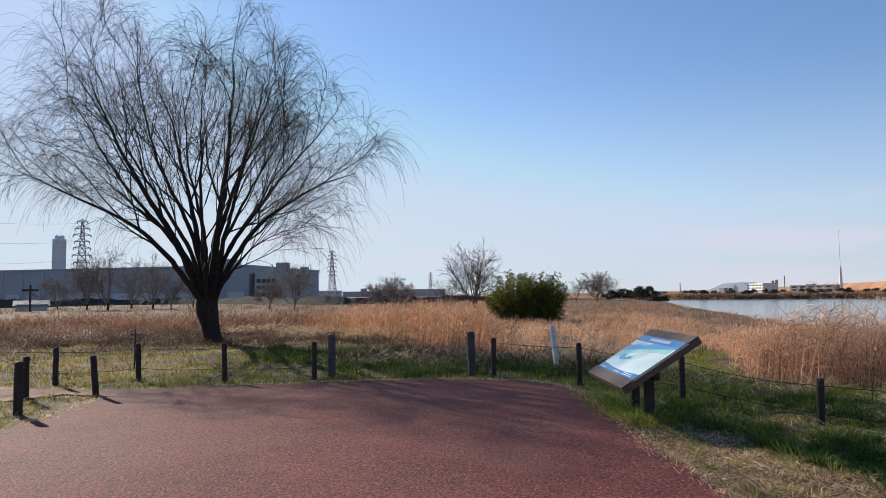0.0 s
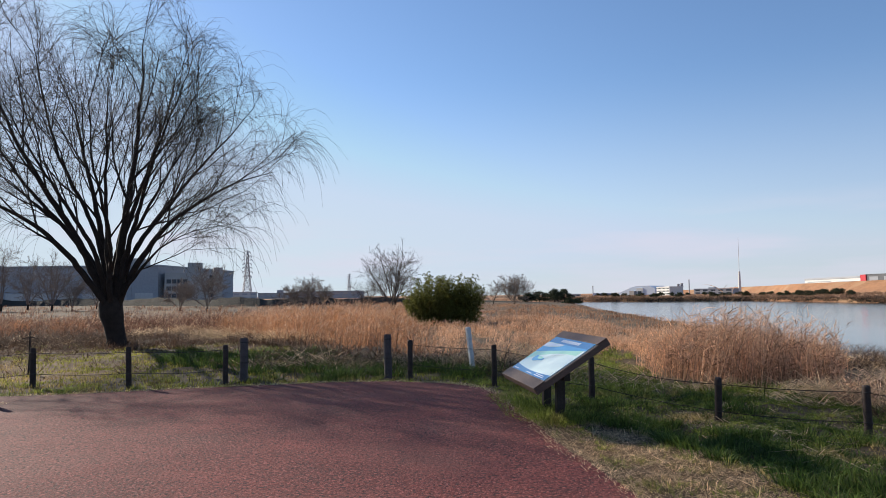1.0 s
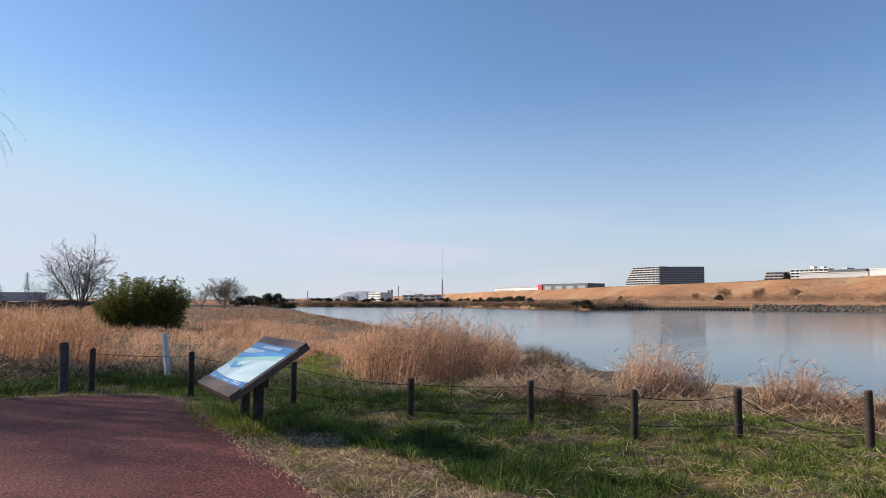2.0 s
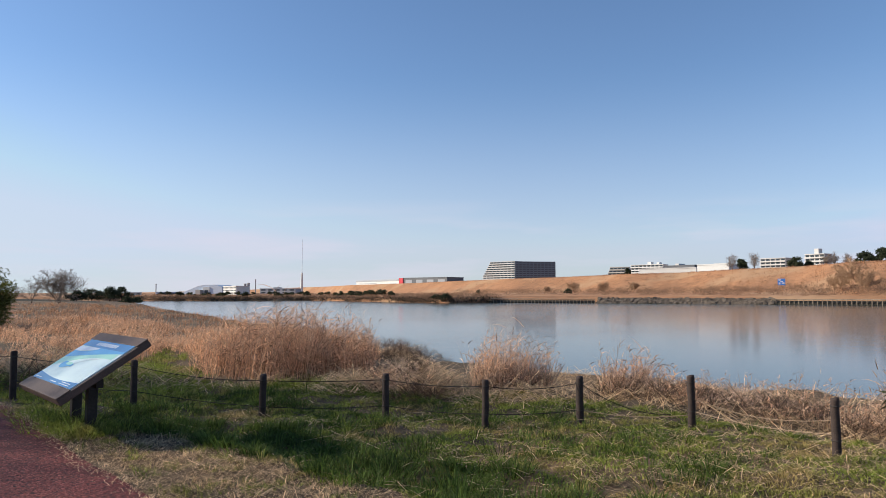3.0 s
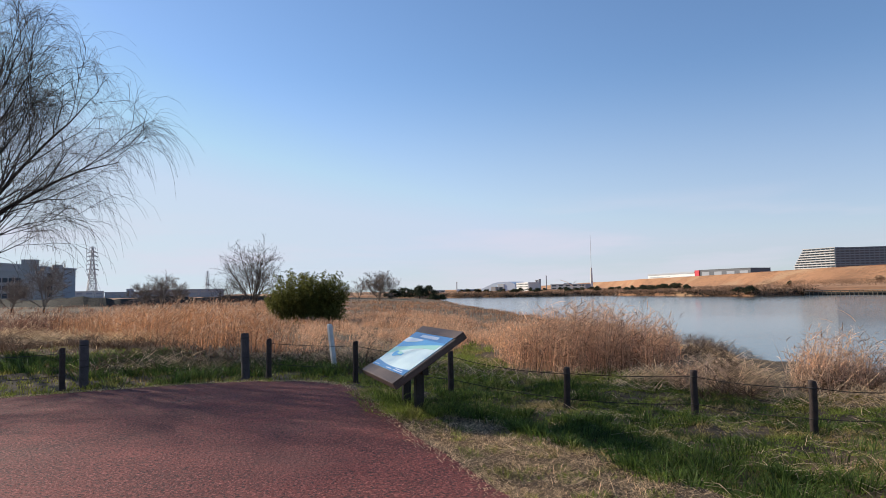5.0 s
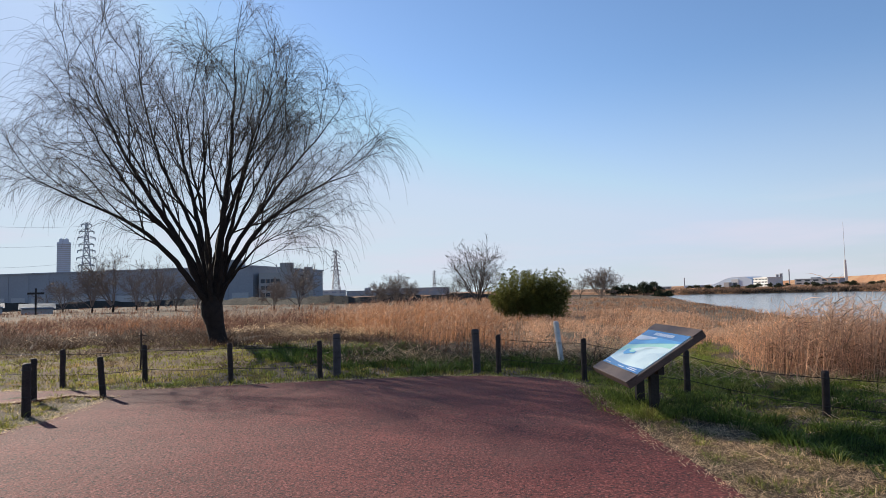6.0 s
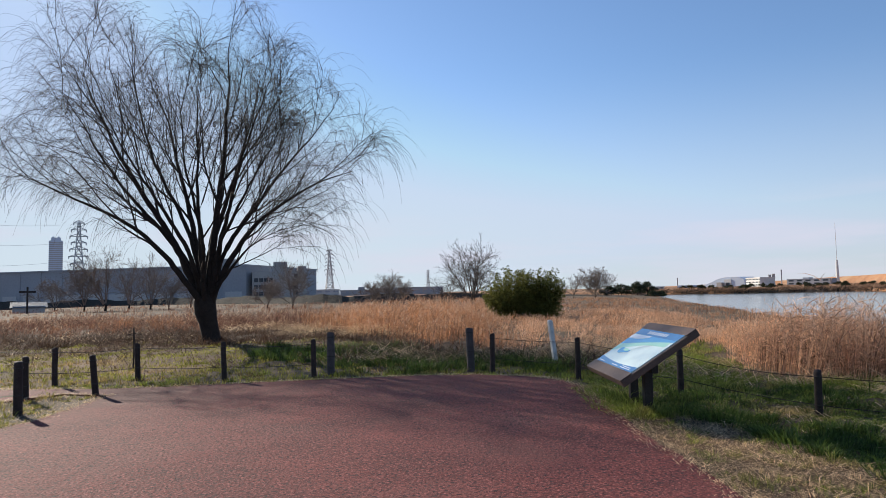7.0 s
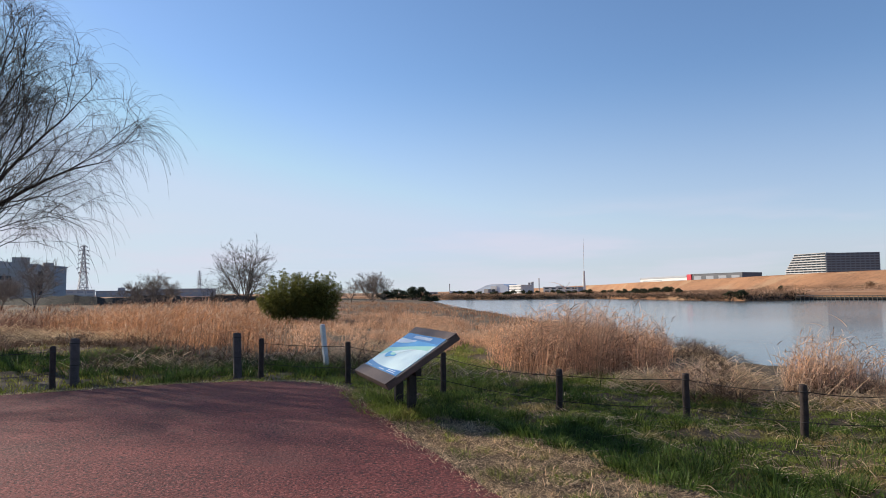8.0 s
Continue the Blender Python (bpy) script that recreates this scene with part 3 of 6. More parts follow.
    for k, way in enumerate(limbs):
        way = [(x * f - 0.08 * (1 - f), y * f, z) for (x, y, z), f in ((p, min(1.0, 0.34 + 0.14 * p[2])) for p in way)]
        run = along(way, 0.26)
        run[:, :2] += np.cumsum(g.normal(0, 0.02, (len(run), 2)), axis=0)
        big = (0.15, 0.12, 0.13, 0.16, 0.12, 0.13, 0.08, 0.09, 0.09, 0.09, 0.1, 0.1, 0.1, 0.09, 0.1, 0.11, 0.1, 0.1)[k]
        rr = big * np.linspace(1, 0.1, len(run)) ** 1.1
        tubes = Tubes()
        tubes.add(run, rr, 9)
        forks = side_shoots(g, run, rr, 7, 0.34, 1.0, 0.52, 3.6, lambda f: 0.06 - 0.07 * f, 0.08, inside, 10, 0.5, 0.011)
        for line, r in forks:
            tubes.add(line, r, 6)
        arms = []
        for line, r in forks + [(run[len(run) // 2:], rr[len(rr) // 2:])]:
            arms += side_shoots(g, line, r, 4, 0.2, 1.0, 0.55, 1.7, lambda f: 0.04 - 0.12 * f, 0.09, inside, 7, 0.5, 0.008)
        for line, r in arms:
            tubes.add(line, r, 4)
        fine = []
        for line, r in arms + forks:
            fine += side_shoots(g, line, r, 2, 0.2, 1.0, 0.6, 0.9, lambda f: 0.02 - 0.16 * f, 0.1, inside, 5, 0.6, 0.006)
        for line, r in fine:
            tubes.add(line, r, 3)
        last += fine
        wood += arms
        part("limb", tubes.mesh("limb", BARK), parent=tree)
    # fine twigs: short ones along the thin wood, long hanging ones towards the rim and the crown's foot
    twigs = Tubes()
    p, d = twig_roots(g, last, 0.16)
    p2, d2 = twig_roots(g, wood, 0.3)
    p, d = np.vstack([p, p2]), np.vstack([d, d2])
    rim = np.clip(np.hypot(p[:, 0] + 0.1, p[:, 1]) / 6.2, 0, 1)
    low = p[:, 2] < 6.5
    way = d + g.normal(0, 0.4, d.shape)
    hang = (g.random(len(p)) < 0.25 + 0.5 * rim) | (low & (g.random(len(p)) < 0.5))
    ln = g.uniform(0.25, 0.75, len(p)) + hang * g.uniform(0, 1.0, len(p)) + (hang & (rim > 0.6)) * g.uniform(0, 1.15, len(p)) ** 2
    ln = ln * np.where(low, 0.75, 1.0)
    twigs.hair(p[hang], way[hang], ln[hang], 0.004, 0.0028, 4, g, 0.05, 0.32, 0.85)
    tip = twigs.hair(p[~hang], way[~hang], ln[~hang], 0.004, 0.0028, 3, g, 0.1, 0.02, 0.3)
    e = tip[:, 3] - tip[:, 2]
    e = e / np.linalg.norm(e, axis=1, keepdims=True) + g.normal(0, 0.4, e.shape)
    twigs.hair(tip[:, 2], e, g.uniform(0.2, 0.6, len(e)), 0.0034, 0.0026, 3, g, 0.08, 0.15, 0.5)
    part("crown", twigs.mesh("crown", TWIG, False), parent=tree, label="thin drooping yellowish twigs")
    return tree


willow(pose(-7.85, 23.2, 0.0, 0, 0, 18.5))

# ---- the fence ----
def post_mesh(height, radius, seed):
    g = np.random.default_rng(seed)
    t = Tubes()
    zs = np.array([-0.35, 0.0, 0.15, height * 0.5, height * 0.8, height - 0.03, height - 0.008, height])
    rs = radius * 0.88 * np.array([1.05, 1.05, 1.0, 1.0, 0.98, 0.98, 0.92, 0.02])
    line = np.column_stack([g.normal(0, 0.003, 8), g.normal(0, 0.003, 8), zs])
    t.add(line, rs, 12)
    return t.mesh("post", POST)


def fence_post(x, y, height, radius, lean_x=0.0, lean_y=0.0, mat=POST, label="dark weathered round timber fence post in the grass"):
    """A post with its two rope turns."""
    z = float(land(x, y))
    ob = thing("fence_post", label, "post", pose(x, y, z, lean_x, lean_y, 0), group="fence posts")
    me = post_mesh(height, radius, int(abs(x * 100) + y * 10))
    me.materials[0] = mat
    part("shaft", me, parent=ob)
    for h in (height - 0.09, height - 0.46):
        t = Tubes()
        ang = np.linspace(0, 2 * np.pi, 13)
        t.add(np.column_stack([np.cos(ang) * radius * 0.9, np.sin(ang) * radius * 0.9, np.full(13, h)]), np.full(13, 0.008), 5)
        part("rope_turn", t.mesh("rope_turn", ROPE), parent=ob)
    m = ob.matrix_basis
    return [m @ Vector((0, 0, height - 0.09)), m @ Vector((0, 0, height - 0.46))]


def rope(a, b, sag, group="fence ropes", mat=ROPE, label="thin dark rope slung between fence posts"):
    k = np.linspace(0, 1, 14)[:, None]
    line = np.array(a)[None] * (1 - k) + np.array(b)[None] * k
    line[:, 2] -= sag * 4 * (k * (1 - k))[:, 0]
    t = Tubes()
    t.add(line, np.full(14, 0.0055), 5)
    ob = part("fence_rope", t.mesh("fence_rope", mat))
    return tagged(ob, label, "rope", group)


RIGHT_POSTS = [(0.95, 13.3, 0.76, 0.055, 0, 0), (2.4, 12.3, 0.74, 0.055, 0, 0), (3.68, 10.75, 0.70, 0.055, 0, 0), (4.97, 9.19, 0.62, 0.055, 0, 0.5), (6.28, 7.99, 0.64, 0.055, 0, 0.3), (6.93, 6.62, 0.68, 0.055, 0, 0),
               (8.08, 5.91, 0.64, 0.06, 1, -2.5), (8.66, 4.57, 0.68, 0.055, 0, -1.5), (8.44, 2.78, 0.66, 0.052, 0, -2)]
tops = [fence_post(*p) for p in RIGHT_POSTS]
for k, (a, b) in enumerate(zip(tops[:7], tops[1:7])):
    rope(a[0], b[0], 0.02 + 0.02 * (k % 3))
    rope(a[1], b[1], 0.03)
rope(tops[6][0], tops[7][1] + Vector((0.35, 0.5, -0.15)), 0.12)
HEMP = material("weathered_rope", (0.34, 0.25, 0.17), (0.2, 0.14, 0.09), 30, 200, 0.85, bump=0.3, depth=0.002)
for a, b, sag in ((tops[6][1], tops[7][1] + Vector((0, 0, -0.05)), 0.06), (tops[7][1], tops[8][1] + Vector((0, 0, 0.06)), 0.05), (tops[7][0] + Vector((0, 0, -0.2)), tops[8][1] + Vector((0.2, 0, 0.2)), 0.12)):
    rope(a, b, sag, mat=HEMP, label="slack pale weathered rope near the ground")
LEFT_POSTS = [(-2.42, 12.95, 0.72, 0.055, 0, -1), (-4.04, 12.75, 0.72, 0.055, 0, -1), (-5.76, 13.06, 0.70, 0.055, 0, -1), (-6.97, 12.42, 0.70, 0.055, 0, 0), (-9.6, 13.5, 0.70, 0.055, 0, 0)]
tops = [fence_post(*p) for p in LEFT_POSTS]
for a, b in zip(tops, tops[1:]):
    rope(a[0], b[0], 0.03)
    rope(a[1], b[1], 0.03)
ISLET = [(-5.57, 11.1, 0.66, 0.055, 0, -5), (-6.56, 10.87, 0.70, 0.055, 0, 0), (-5.79, 9.43, 0.72, 0.065, 0, 0)]
tops = [fence_post(*p) for p in ISLET]
for p in ((-2.15, 13.25, 0.82, 0.085, 0, 0), (0.54, 13.53, 0.84, 0.085, 0, -1)):
    fence_post(*p, mat=GREYPOST, label="thick grey weathered timber gate post by the path")


# ---- the white leaning stake behind the fence ----
stake = thing("marker_stake", "white painted square stake leaning in dry grass", "post", pose(2.38, 14.6, float(land(2.38, 14.6)), 2, -8, 20))
part("shaft", boxed(-0.045, 0.045, -0.045, 0.045, -0.3, 0.93, bevel=0.008), WHITE, stake)
part("cap", boxed(-0.041, 0.041, -0.041, 0.041, 0.931, 0.955, bevel=0.01), WHITE, stake)
pole = thing("thin_stake", "thin dark weathered stick standing in rough grass", "post", pose(-6.9, 15.4, float(land(-6.9, 15.4)), 1, 2, 0))
t = Tubes()
t.add([(0, 0, -0.2), (0.01, 0, 0.4), (-0.01, 0, 0.95)], [0.022, 0.02, 0.014], 7)
part("shaft", t.mesh("shaft", POST), parent=pole)
t = Tubes()
t.add([(-0.16, 0, 0.80), (0.0, 0.02, 0.83), (0.17, 0, 0.81)], [0.009, 0.011, 0.008], 6)
part("crosspiece", t.mesh("crosspiece", POST), parent=pole)


# ---- the information board ----
def plain(name, rgb, rough=0.2):
    return material(name, rgb, tuple(v * 0.88 for v in rgb), 3, 40, rough, bump=0, shine=0.5)


# pale, green and blue print lightened for the sky's reflection on the film
PANEL_BLUE, PANEL_PALE = plain("print_blue", (0.12, 0.38, 0.68)), plain("print_pale", (0.78, 0.90, 0.82))
PANEL_GREEN, PANEL_WHITE, PANEL_DEEP = plain("print_green", (0.46, 0.80, 0.58)), plain("print_white", (0.82, 0.84, 0.86)), plain("print_deep", (0.07, 0.20, 0.42))
u = Vector((0.0182, -0.9998, 0))
w = Vector((0.8433 * 0.9998, 0.8433 * 0.0182, 0.5374))
across = u.cross(w).normalized()
LU, LW = 1.68, 1.0735
m = Matrix((u, w, across)).transposed().to_4x4()
m.translation = (2.456, 8.762, 0.758)
board = thing("information_board", "tilted outdoor map board in a brown wooden frame", "sign", m)
frame_part = part("frame", boxed(-LU / 2, LU / 2, -LW / 2, LW / 2, -0.09, -0.012, bevel=0.01), SIGNFRAME, board, "brown wooden slab frame")
for y0, y1 in ((-LW / 2, -LW / 2 + 0.16), (LW / 2 - 0.14, LW / 2)):
    part("frame_rail", boxed(-LU / 2, LU / 2, y0, y1, -0.014, 0.006, bevel=0.006), SIGNFRAME, board)
P0, P1, Q0, Q1 = -LU / 2 + 0.05, LU / 2 - 0.05, -LW / 2 + 0.162, LW / 2 - 0.142
panel = part("panel", boxed(P0, P1, Q0, Q1, -0.012, 0.0), PANEL_PALE, board, "printed map sheet under a glossy film")


def patch(name, pts, z, mat, parent=panel, label=""):
    """A thin printed shape; pts in shares of the panel."""
    bm = bmesh.new()
    low = [bm.verts.new((P0 + (P1 - P0) * px, Q0 + (Q1 - Q0) * py, z)) for px, py in pts]
    f = bm.faces.new(low)
    up = bmesh.ops.extrude_face_region(bm, geom=[f])
    bmesh.ops.translate(bm, verts=[v for v in up["geom"] if isinstance(v, bmesh.types.BMVert)], vec=(0, 0, 0.0015))
    bmesh.ops.recalc_face_normals(bm, faces=bm.faces[:])
    return part(name, bm, mat, parent, label)


def arc(x0, x1, y0, y1, bow, n=10):
    return [(x0 + (x1 - x0) * k / n, y0 + (y1 - y0) * k / n + bow * math.sin(math.pi * k / n)) for k in range(n + 1)]


patch("title_band", [(0, 0.84), (1, 0.84), (1, 1), (0, 1)], 0.0005, PANEL_DEEP, label="dark blue title band")
patch("white_curve", arc(0.0, 0.45, 0.70, 0.80, -0.01) + arc(0.45, 0.0, 0.84, 0.80, 0.0), 0.0025, PANEL_WHITE)
patch("river_print", arc(0.0, 1.0, 0.52, 0.80, 0.02) + [(1, 0.84), (0.45, 0.84)] + arc(0.45, 0.0, 0.80, 0.70, -0.03), 0.0005, PANEL_BLUE, label="blue river shape on the map")
patch("meadow_print", arc(0.0, 0.95, 0.30, 0.66, 0.10) + arc(0.95, 0.0, 0.79, 0.51, 0.02), 0.0005, PANEL_GREEN, label="green meadow on the map")
patch("pond_print", [(0.30 + 0.13 * math.cos(k * 0.42), 0.38 + 0.07 * math.sin(k * 0.42) + 0.03 * math.cos(k)) for k in range(15)], 0.0025, PANEL_BLUE)
patch("pond_islet", [(0.33 + 0.07 * math.cos(k * 0.52), 0.41 + 0.035 * math.sin(k * 0.52)) for k in range(12)], 0.0045, PANEL_GREEN)
patch("path_print", arc(0.40, 0.70, 0.42, 0.60, 0.04) + arc(0.705, 0.405, 0.612, 0.432, 0.04), 0.0025, PANEL_WHITE)
patch("foot_band", arc(0.0, 1.0, 0.15, 0.13, -0.05) + [(1, 0), (0, 0)], 0.0005, PANEL_DEEP, label="dark blue foot band")
for k in range(9):
    patch("title_bar", [(0.28 + k * 0.052, 0.885), (0.318 + k * 0.052, 0.885), (0.318 + k * 0.052, 0.955), (0.28 + k * 0.052, 0.955)], 0.0025, PANEL_WHITE)
for k, (x0, x1) in enumerate(((0.05, 0.2), (0.45, 0.6), (0.68, 0.92), (0.70, 0.9))):
    patch("caption_bar", [(x0, 0.03 + 0.035 * (k == 3)), (x1, 0.03 + 0.035 * (k == 3)), (x1, 0.042 + 0.035 * (k == 3)), (x0, 0.042 + 0.035 * (k == 3))], 0.0025, PANEL_WHITE)
inv = m.inverted()
for x, y in ((2.57, 9.38), (2.60, 8.83)):
    zt = m.translation.z + (x - m.translation.x) * w.z / w.x - 0.1
    bm = boxed(x - 0.055, x + 0.055, y - 0.055, y + 0.055, -0.4, zt, bevel=0.008)
    bmesh.ops.transform(bm, matrix=inv, verts=bm.verts[:])
    part("leg", bm, SIGNLEG, board, "dark square timber leg")
bm = boxed(2.50, 2.58, 8.3, 9.42, 0.50, 0.60, bevel=0.006)
bmesh.ops.transform(bm, matrix=inv, verts=bm.verts[:])
part("crossbeam", bm, SIGNLEG, board)

# ---- trees and bushes ----
def crown_tree(at, height, width, seed, label, mat=GREYTWIG, low=0.25, tip=0.012, group="", twigs=3, stems=5, lean=0.0):
    """A leafless tree with a rounded, finely forked crown: trunk, limbs, twigs."""
    g = np.random.default_rng(seed)
    tree = thing("bare_tree", label, "tree", at, group)
    rt = height * 0.022 * (6 / stems) ** 0.3
    trunk = Tubes()
    trunk.add([(0, 0, -0.3), (0, 0, 0), (0.01 * height, 0, height * low * 0.8)], [rt * 1.25, rt, rt * 0.75], 8)
    part("trunk", trunk.mesh("trunk", BARK), parent=tree)
    fine = []
    for k in range(stems):
        a = 2 * math.pi * (k + 0.6 * g.random()) / stems
        out = width * 0.5 * (0.3, 0.85, 0.6, 1.0)[k % 4] * g.uniform(0.85, 1.05)
        up = height * (low + (1 - low) * (0.95, 0.72, 0.9, 0.5)[k % 4] * g.uniform(0.85, 1.0))
        foot = height * low * 0.55
        run = along([(0, 0, foot), (math.cos(a) * out * 0.42 + lean * width * 0.3, math.sin(a) * out * 0.42, foot + (up - foot) * 0.45), (math.cos(a) * out + lean * width, math.sin(a) * out, up)], height * 0.06)
        run[1:, :2] += np.cumsum(g.normal(0, height * 0.006, (len(run) - 1, 2)), axis=0)
        rr = rt * 0.55 * np.linspace(1, 0.25, len(run))
        tubes = Tubes()
        tubes.add(run, rr, 6)
        forks = side_shoots(g, run, rr, 9, 0.2, 1.0, 0.75, height * 0.36, lambda f: 0.0, 0.12, None, 6, 0.55, tip * 0.7)
        arms = []
        for line, r in forks + [(run, rr)]:
            arms += side_shoots(g, line, r, 6, 0.2, 1.0, 0.75, height * 0.19, lambda f: 0.02, 0.14, None, 4, 0.6, tip * 0.5)
        for line, r in forks + arms:
            tubes.add(line, r, 4 if r[0] > tip else 3)
        fine += arms
        part("limb", tubes.mesh("limb", mat), parent=tree)
    crown = Tubes()
    p, d = twig_roots(g, fine, height * 0.075 * 6 / (twigs + 3))
    way = d + g.normal(0, 0.55, d.shape)
    first = crown.hair(p, way, height * g.uniform(0.03, 0.09, len(p)), tip * 0.42, tip * 0.26, 2, g, 0.15, -0.05, 0.0)
    e = first[:, 1] - first[:, 0]
    e = e / (np.linalg.norm(e, axis=1, keepdims=True) + 1e-9) + g.normal(0, 0.5, e.shape)
    crown.hair(first[:, 1], e, height * g.uniform(0.02, 0.05, len(e)), tip * 0.34, tip * 0.24, 1, g, 0.1, -0.04, 0.0)
    part("crown", crown.mesh("crown", mat, False), parent=tree)
    return tree


def leaf_cloud(g, centres, radii, per, size, hang=0.0):
    """Small leaf blades spread through uneven clumps; returns verts and tris."""
    p = []
    for (c, r) in zip(centres, radii):
        q = g.normal(0, 1, (per, 3))
        q /= np.linalg.norm(q, axis=1, keepdims=True)
        q *= (g.uniform(0.35, 1.0, per) ** 0.6)[:, None] * np.asarray(r)
        p.append(np.asarray(c) + q)
    p = np.concatenate(p)
    k = len(p)
    d1 = g.normal(0, 1, (k, 3))
    d1[:, 2] -= hang
    d1 /= np.linalg.norm(d1, axis=1, keepdims=True)
    d2 = np.cross(d1, g.normal(0, 1, (k, 3)))
    d2 /= np.linalg.norm(d2, axis=1, keepdims=True)
    s = (size * g.uniform(0.6, 1.4, k))[:, None]
    v = np.stack([p, p + d1 * s * 0.5 + d2 * s * 0.16, p + d1 * s, p + d1 * s * 0.5 - d2 * s * 0.16], 1).reshape(-1, 3)
    o = np.arange(k)[:, None] * 4
    return v, o + np.array([[0, 1, 2, 3]])


def leafy_tree(name, at, width, height, seed, label, mat=DARKLEAF, clumps=26, per=260, leaf=0.5, group="", category="tree"):
    """An evergreen: trunk, limbs and an uneven crown of leaf clumps."""
    g = np.random.default_rng(seed)
    tree = thing(name, label, category, at, group)
    t = Tubes()
    t.add([(0, 0, -0.4), (0, 0, height * 0.2), (0.02 * width, 0, height * 0.6)], [height * 0.05, height * 0.04, height * 0.012], 7)
    for k in range(5):
        a = k * 1.3 + g.random()
        t.add([(0, 0, height * 0.2), (math.cos(a) * width * 0.2, math.sin(a) * width * 0.2, height * 0.42), (math.cos(a) * width * 0.36, math.sin(a) * width * 0.36, height * 0.6)], [height * 0.025, height * 0.016, height * 0.006], 5)
    part("trunk", t.mesh("trunk", BARK), parent=tree)
    c, r = [], []
    for k in range(clumps):
        a, q = g.uniform(0, 2 * math.pi), g.random() ** 0.6
        z = g.uniform(0.18, 0.88)
        rim = math.sin(math.pi * min(1.0, (z + 0.12)) ** 0.9) ** 0.5
        c.append((math.cos(a) * q * width * 0.36 * rim, math.sin(a) * q * width * 0.36 * rim, height * z))
        s = g.uniform(0.09, 0.17)
        r.append((width * s, width * s, height * s * 0.8))
    v, f = leaf_cloud(g, c, r, per, leaf)
    part("crown", mesh_of("crown", v, f, mat), parent=tree)
    return tree


def ground_pose(az, d, z=None, turn=None, sink=0.0):
    x, y, _ = polar(az, d)
    return pose(x, y, (float(land(x, y)) if z is None else z) - sink, 0, 0, -az if turn is None else turn)


# the bamboo thicket: culms with feathery tips and leaves
def bamboo(at):
    g = np.random.default_rng(11)
    bush = thing("bamboo_thicket", "dense green bamboo thicket with feathery tops in a reed field", "bush", at)
    culms, at_leaf, dir_leaf = Tubes(), [], []
    k = 0
    while k < 190:
        a, q = g.uniform(0, 2 * math.pi), math.sqrt(g.random())
        bx, by = math.cos(a) * q * 1.9 - 0.1, math.sin(a) * q * 1.5
        dome = math.sqrt(max(0.0, 1 - (bx / 2.6) ** 2 - (by / 2.1) ** 2))
        top = (0.9 + 2.2 * dome) * g.uniform(0.6, 1.1) - (0.3 if bx < -1.2 else 0)
        if k % 5 == 0 and -1.0 < bx < 1.5:
            top += g.uniform(0.15, 0.7)
        k += 1
        lx, ly = bx * 0.25 + g.normal(0, 0.22), by * 0.25 + g.normal(0, 0.22)
        f = np.linspace(0, 1, 7)[:, None]
        line = np.array([bx, by, -0.1]) + f ** 2 * np.array([lx, ly, 0]) + np.array([0, 0, top]) * (f - 0.12 * f ** 3)
        culms.add(line, np.linspace(0.013, 0.004, 7), 4)
        # short side twigs, each with a spray of leaves
        for z in np.arange(0.06, 1.0, 0.05):
            i = min(5, int(z * 6))
            p = line[i] + (line[i + 1] - line[i]) * (z * 6 - i)
            for _ in range(3):
                a = g.uniform(0, 2 * math.pi)
                reach = g.uniform(0.1, 0.38) * (1.15 - 0.75 * z)
                e = p + np.array([math.cos(a) * reach, math.sin(a) * reach, g.uniform(-0.02, 0.16)])
                for s in (0.35, 0.6, 0.8, 1.0, 1.0):
                    at_leaf.append(p + (e - p) * s)
                    dir_leaf.append((math.cos(a) + g.normal(0, 0.6), math.sin(a) + g.normal(0, 0.6), g.uniform(-0.9, 0.5)))
    part("culms", culms.mesh("culms", BAMBOO), parent=bush)
    at_leaf, dir_leaf = np.array(at_leaf), np.array(dir_leaf)
    v, q, t, _ = arcs(at_leaf, dir_leaf, g.uniform(0.09, 0.2, len(at_leaf)), np.full(len(at_leaf), 0.026), 0.25, 12, 2)
    part("foliage", mesh_of("foliage", v, [q, t], BAMBOO), parent=bush)


bamboo(ground_pose(6.9, 38.5))
crown_tree(ground_pose(2.6, 47), 4.4, 4.6, 5, "leafless spreading tree behind a bamboo thicket", tip=0.014, low=0.3, twigs=6, stems=9)
crown_tree(ground_pose(0.6, 50), 2.7, 3.0, 6, "low leafless shrub tree among dry reeds", tip=0.009, low=0.15)
crown_tree(ground_pose(12.6, 120), 4.8, 6.6, 7, "rounded leafless tree on the riverside flat", HAZETWIG, tip=0.04, low=0.1, stems=12, twigs=7)
crown_tree(ground_pose(10.9, 135), 3.7, 4.6, 8, "rounded leafless tree on the riverside flat", HAZETWIG, tip=0.018, low=0.1, stems=6, twigs=6)
crown_tree(ground_pose(9.7, 140), 2.6, 4.0, 9, "low leafless bush on the riverside flat", HAZETWIG, tip=0.022, low=0.1, stems=6)
for az, d, w, h, s in ((14.7, 170, 7, 2.6, 31), (15.9, 190, 6.5, 3.4, 32), (16.7, 200, 6, 3.4, 33), (13.7, 165, 5, 2.2, 34), (17.0, 185, 5, 1.6, 35), (17.7, 196, 4.5, 1.4, 36)):
    leafy_tree("round_bush", ground_pose(az, d, 0.0 if az < 16.9 else -0.8), w, h, s, "dark round evergreen bush near the river bend", clumps=16, per=180, leaf=0.4, group="river bend bushes", category="bush")
leafy_tree("evergreen_shrub", ground_pose(77.6, 10.5), 1.3, 2.2, 37, "dark green broadleaf shrub at the water's edge", clumps=22, per=60, leaf=0.13, category="bush")
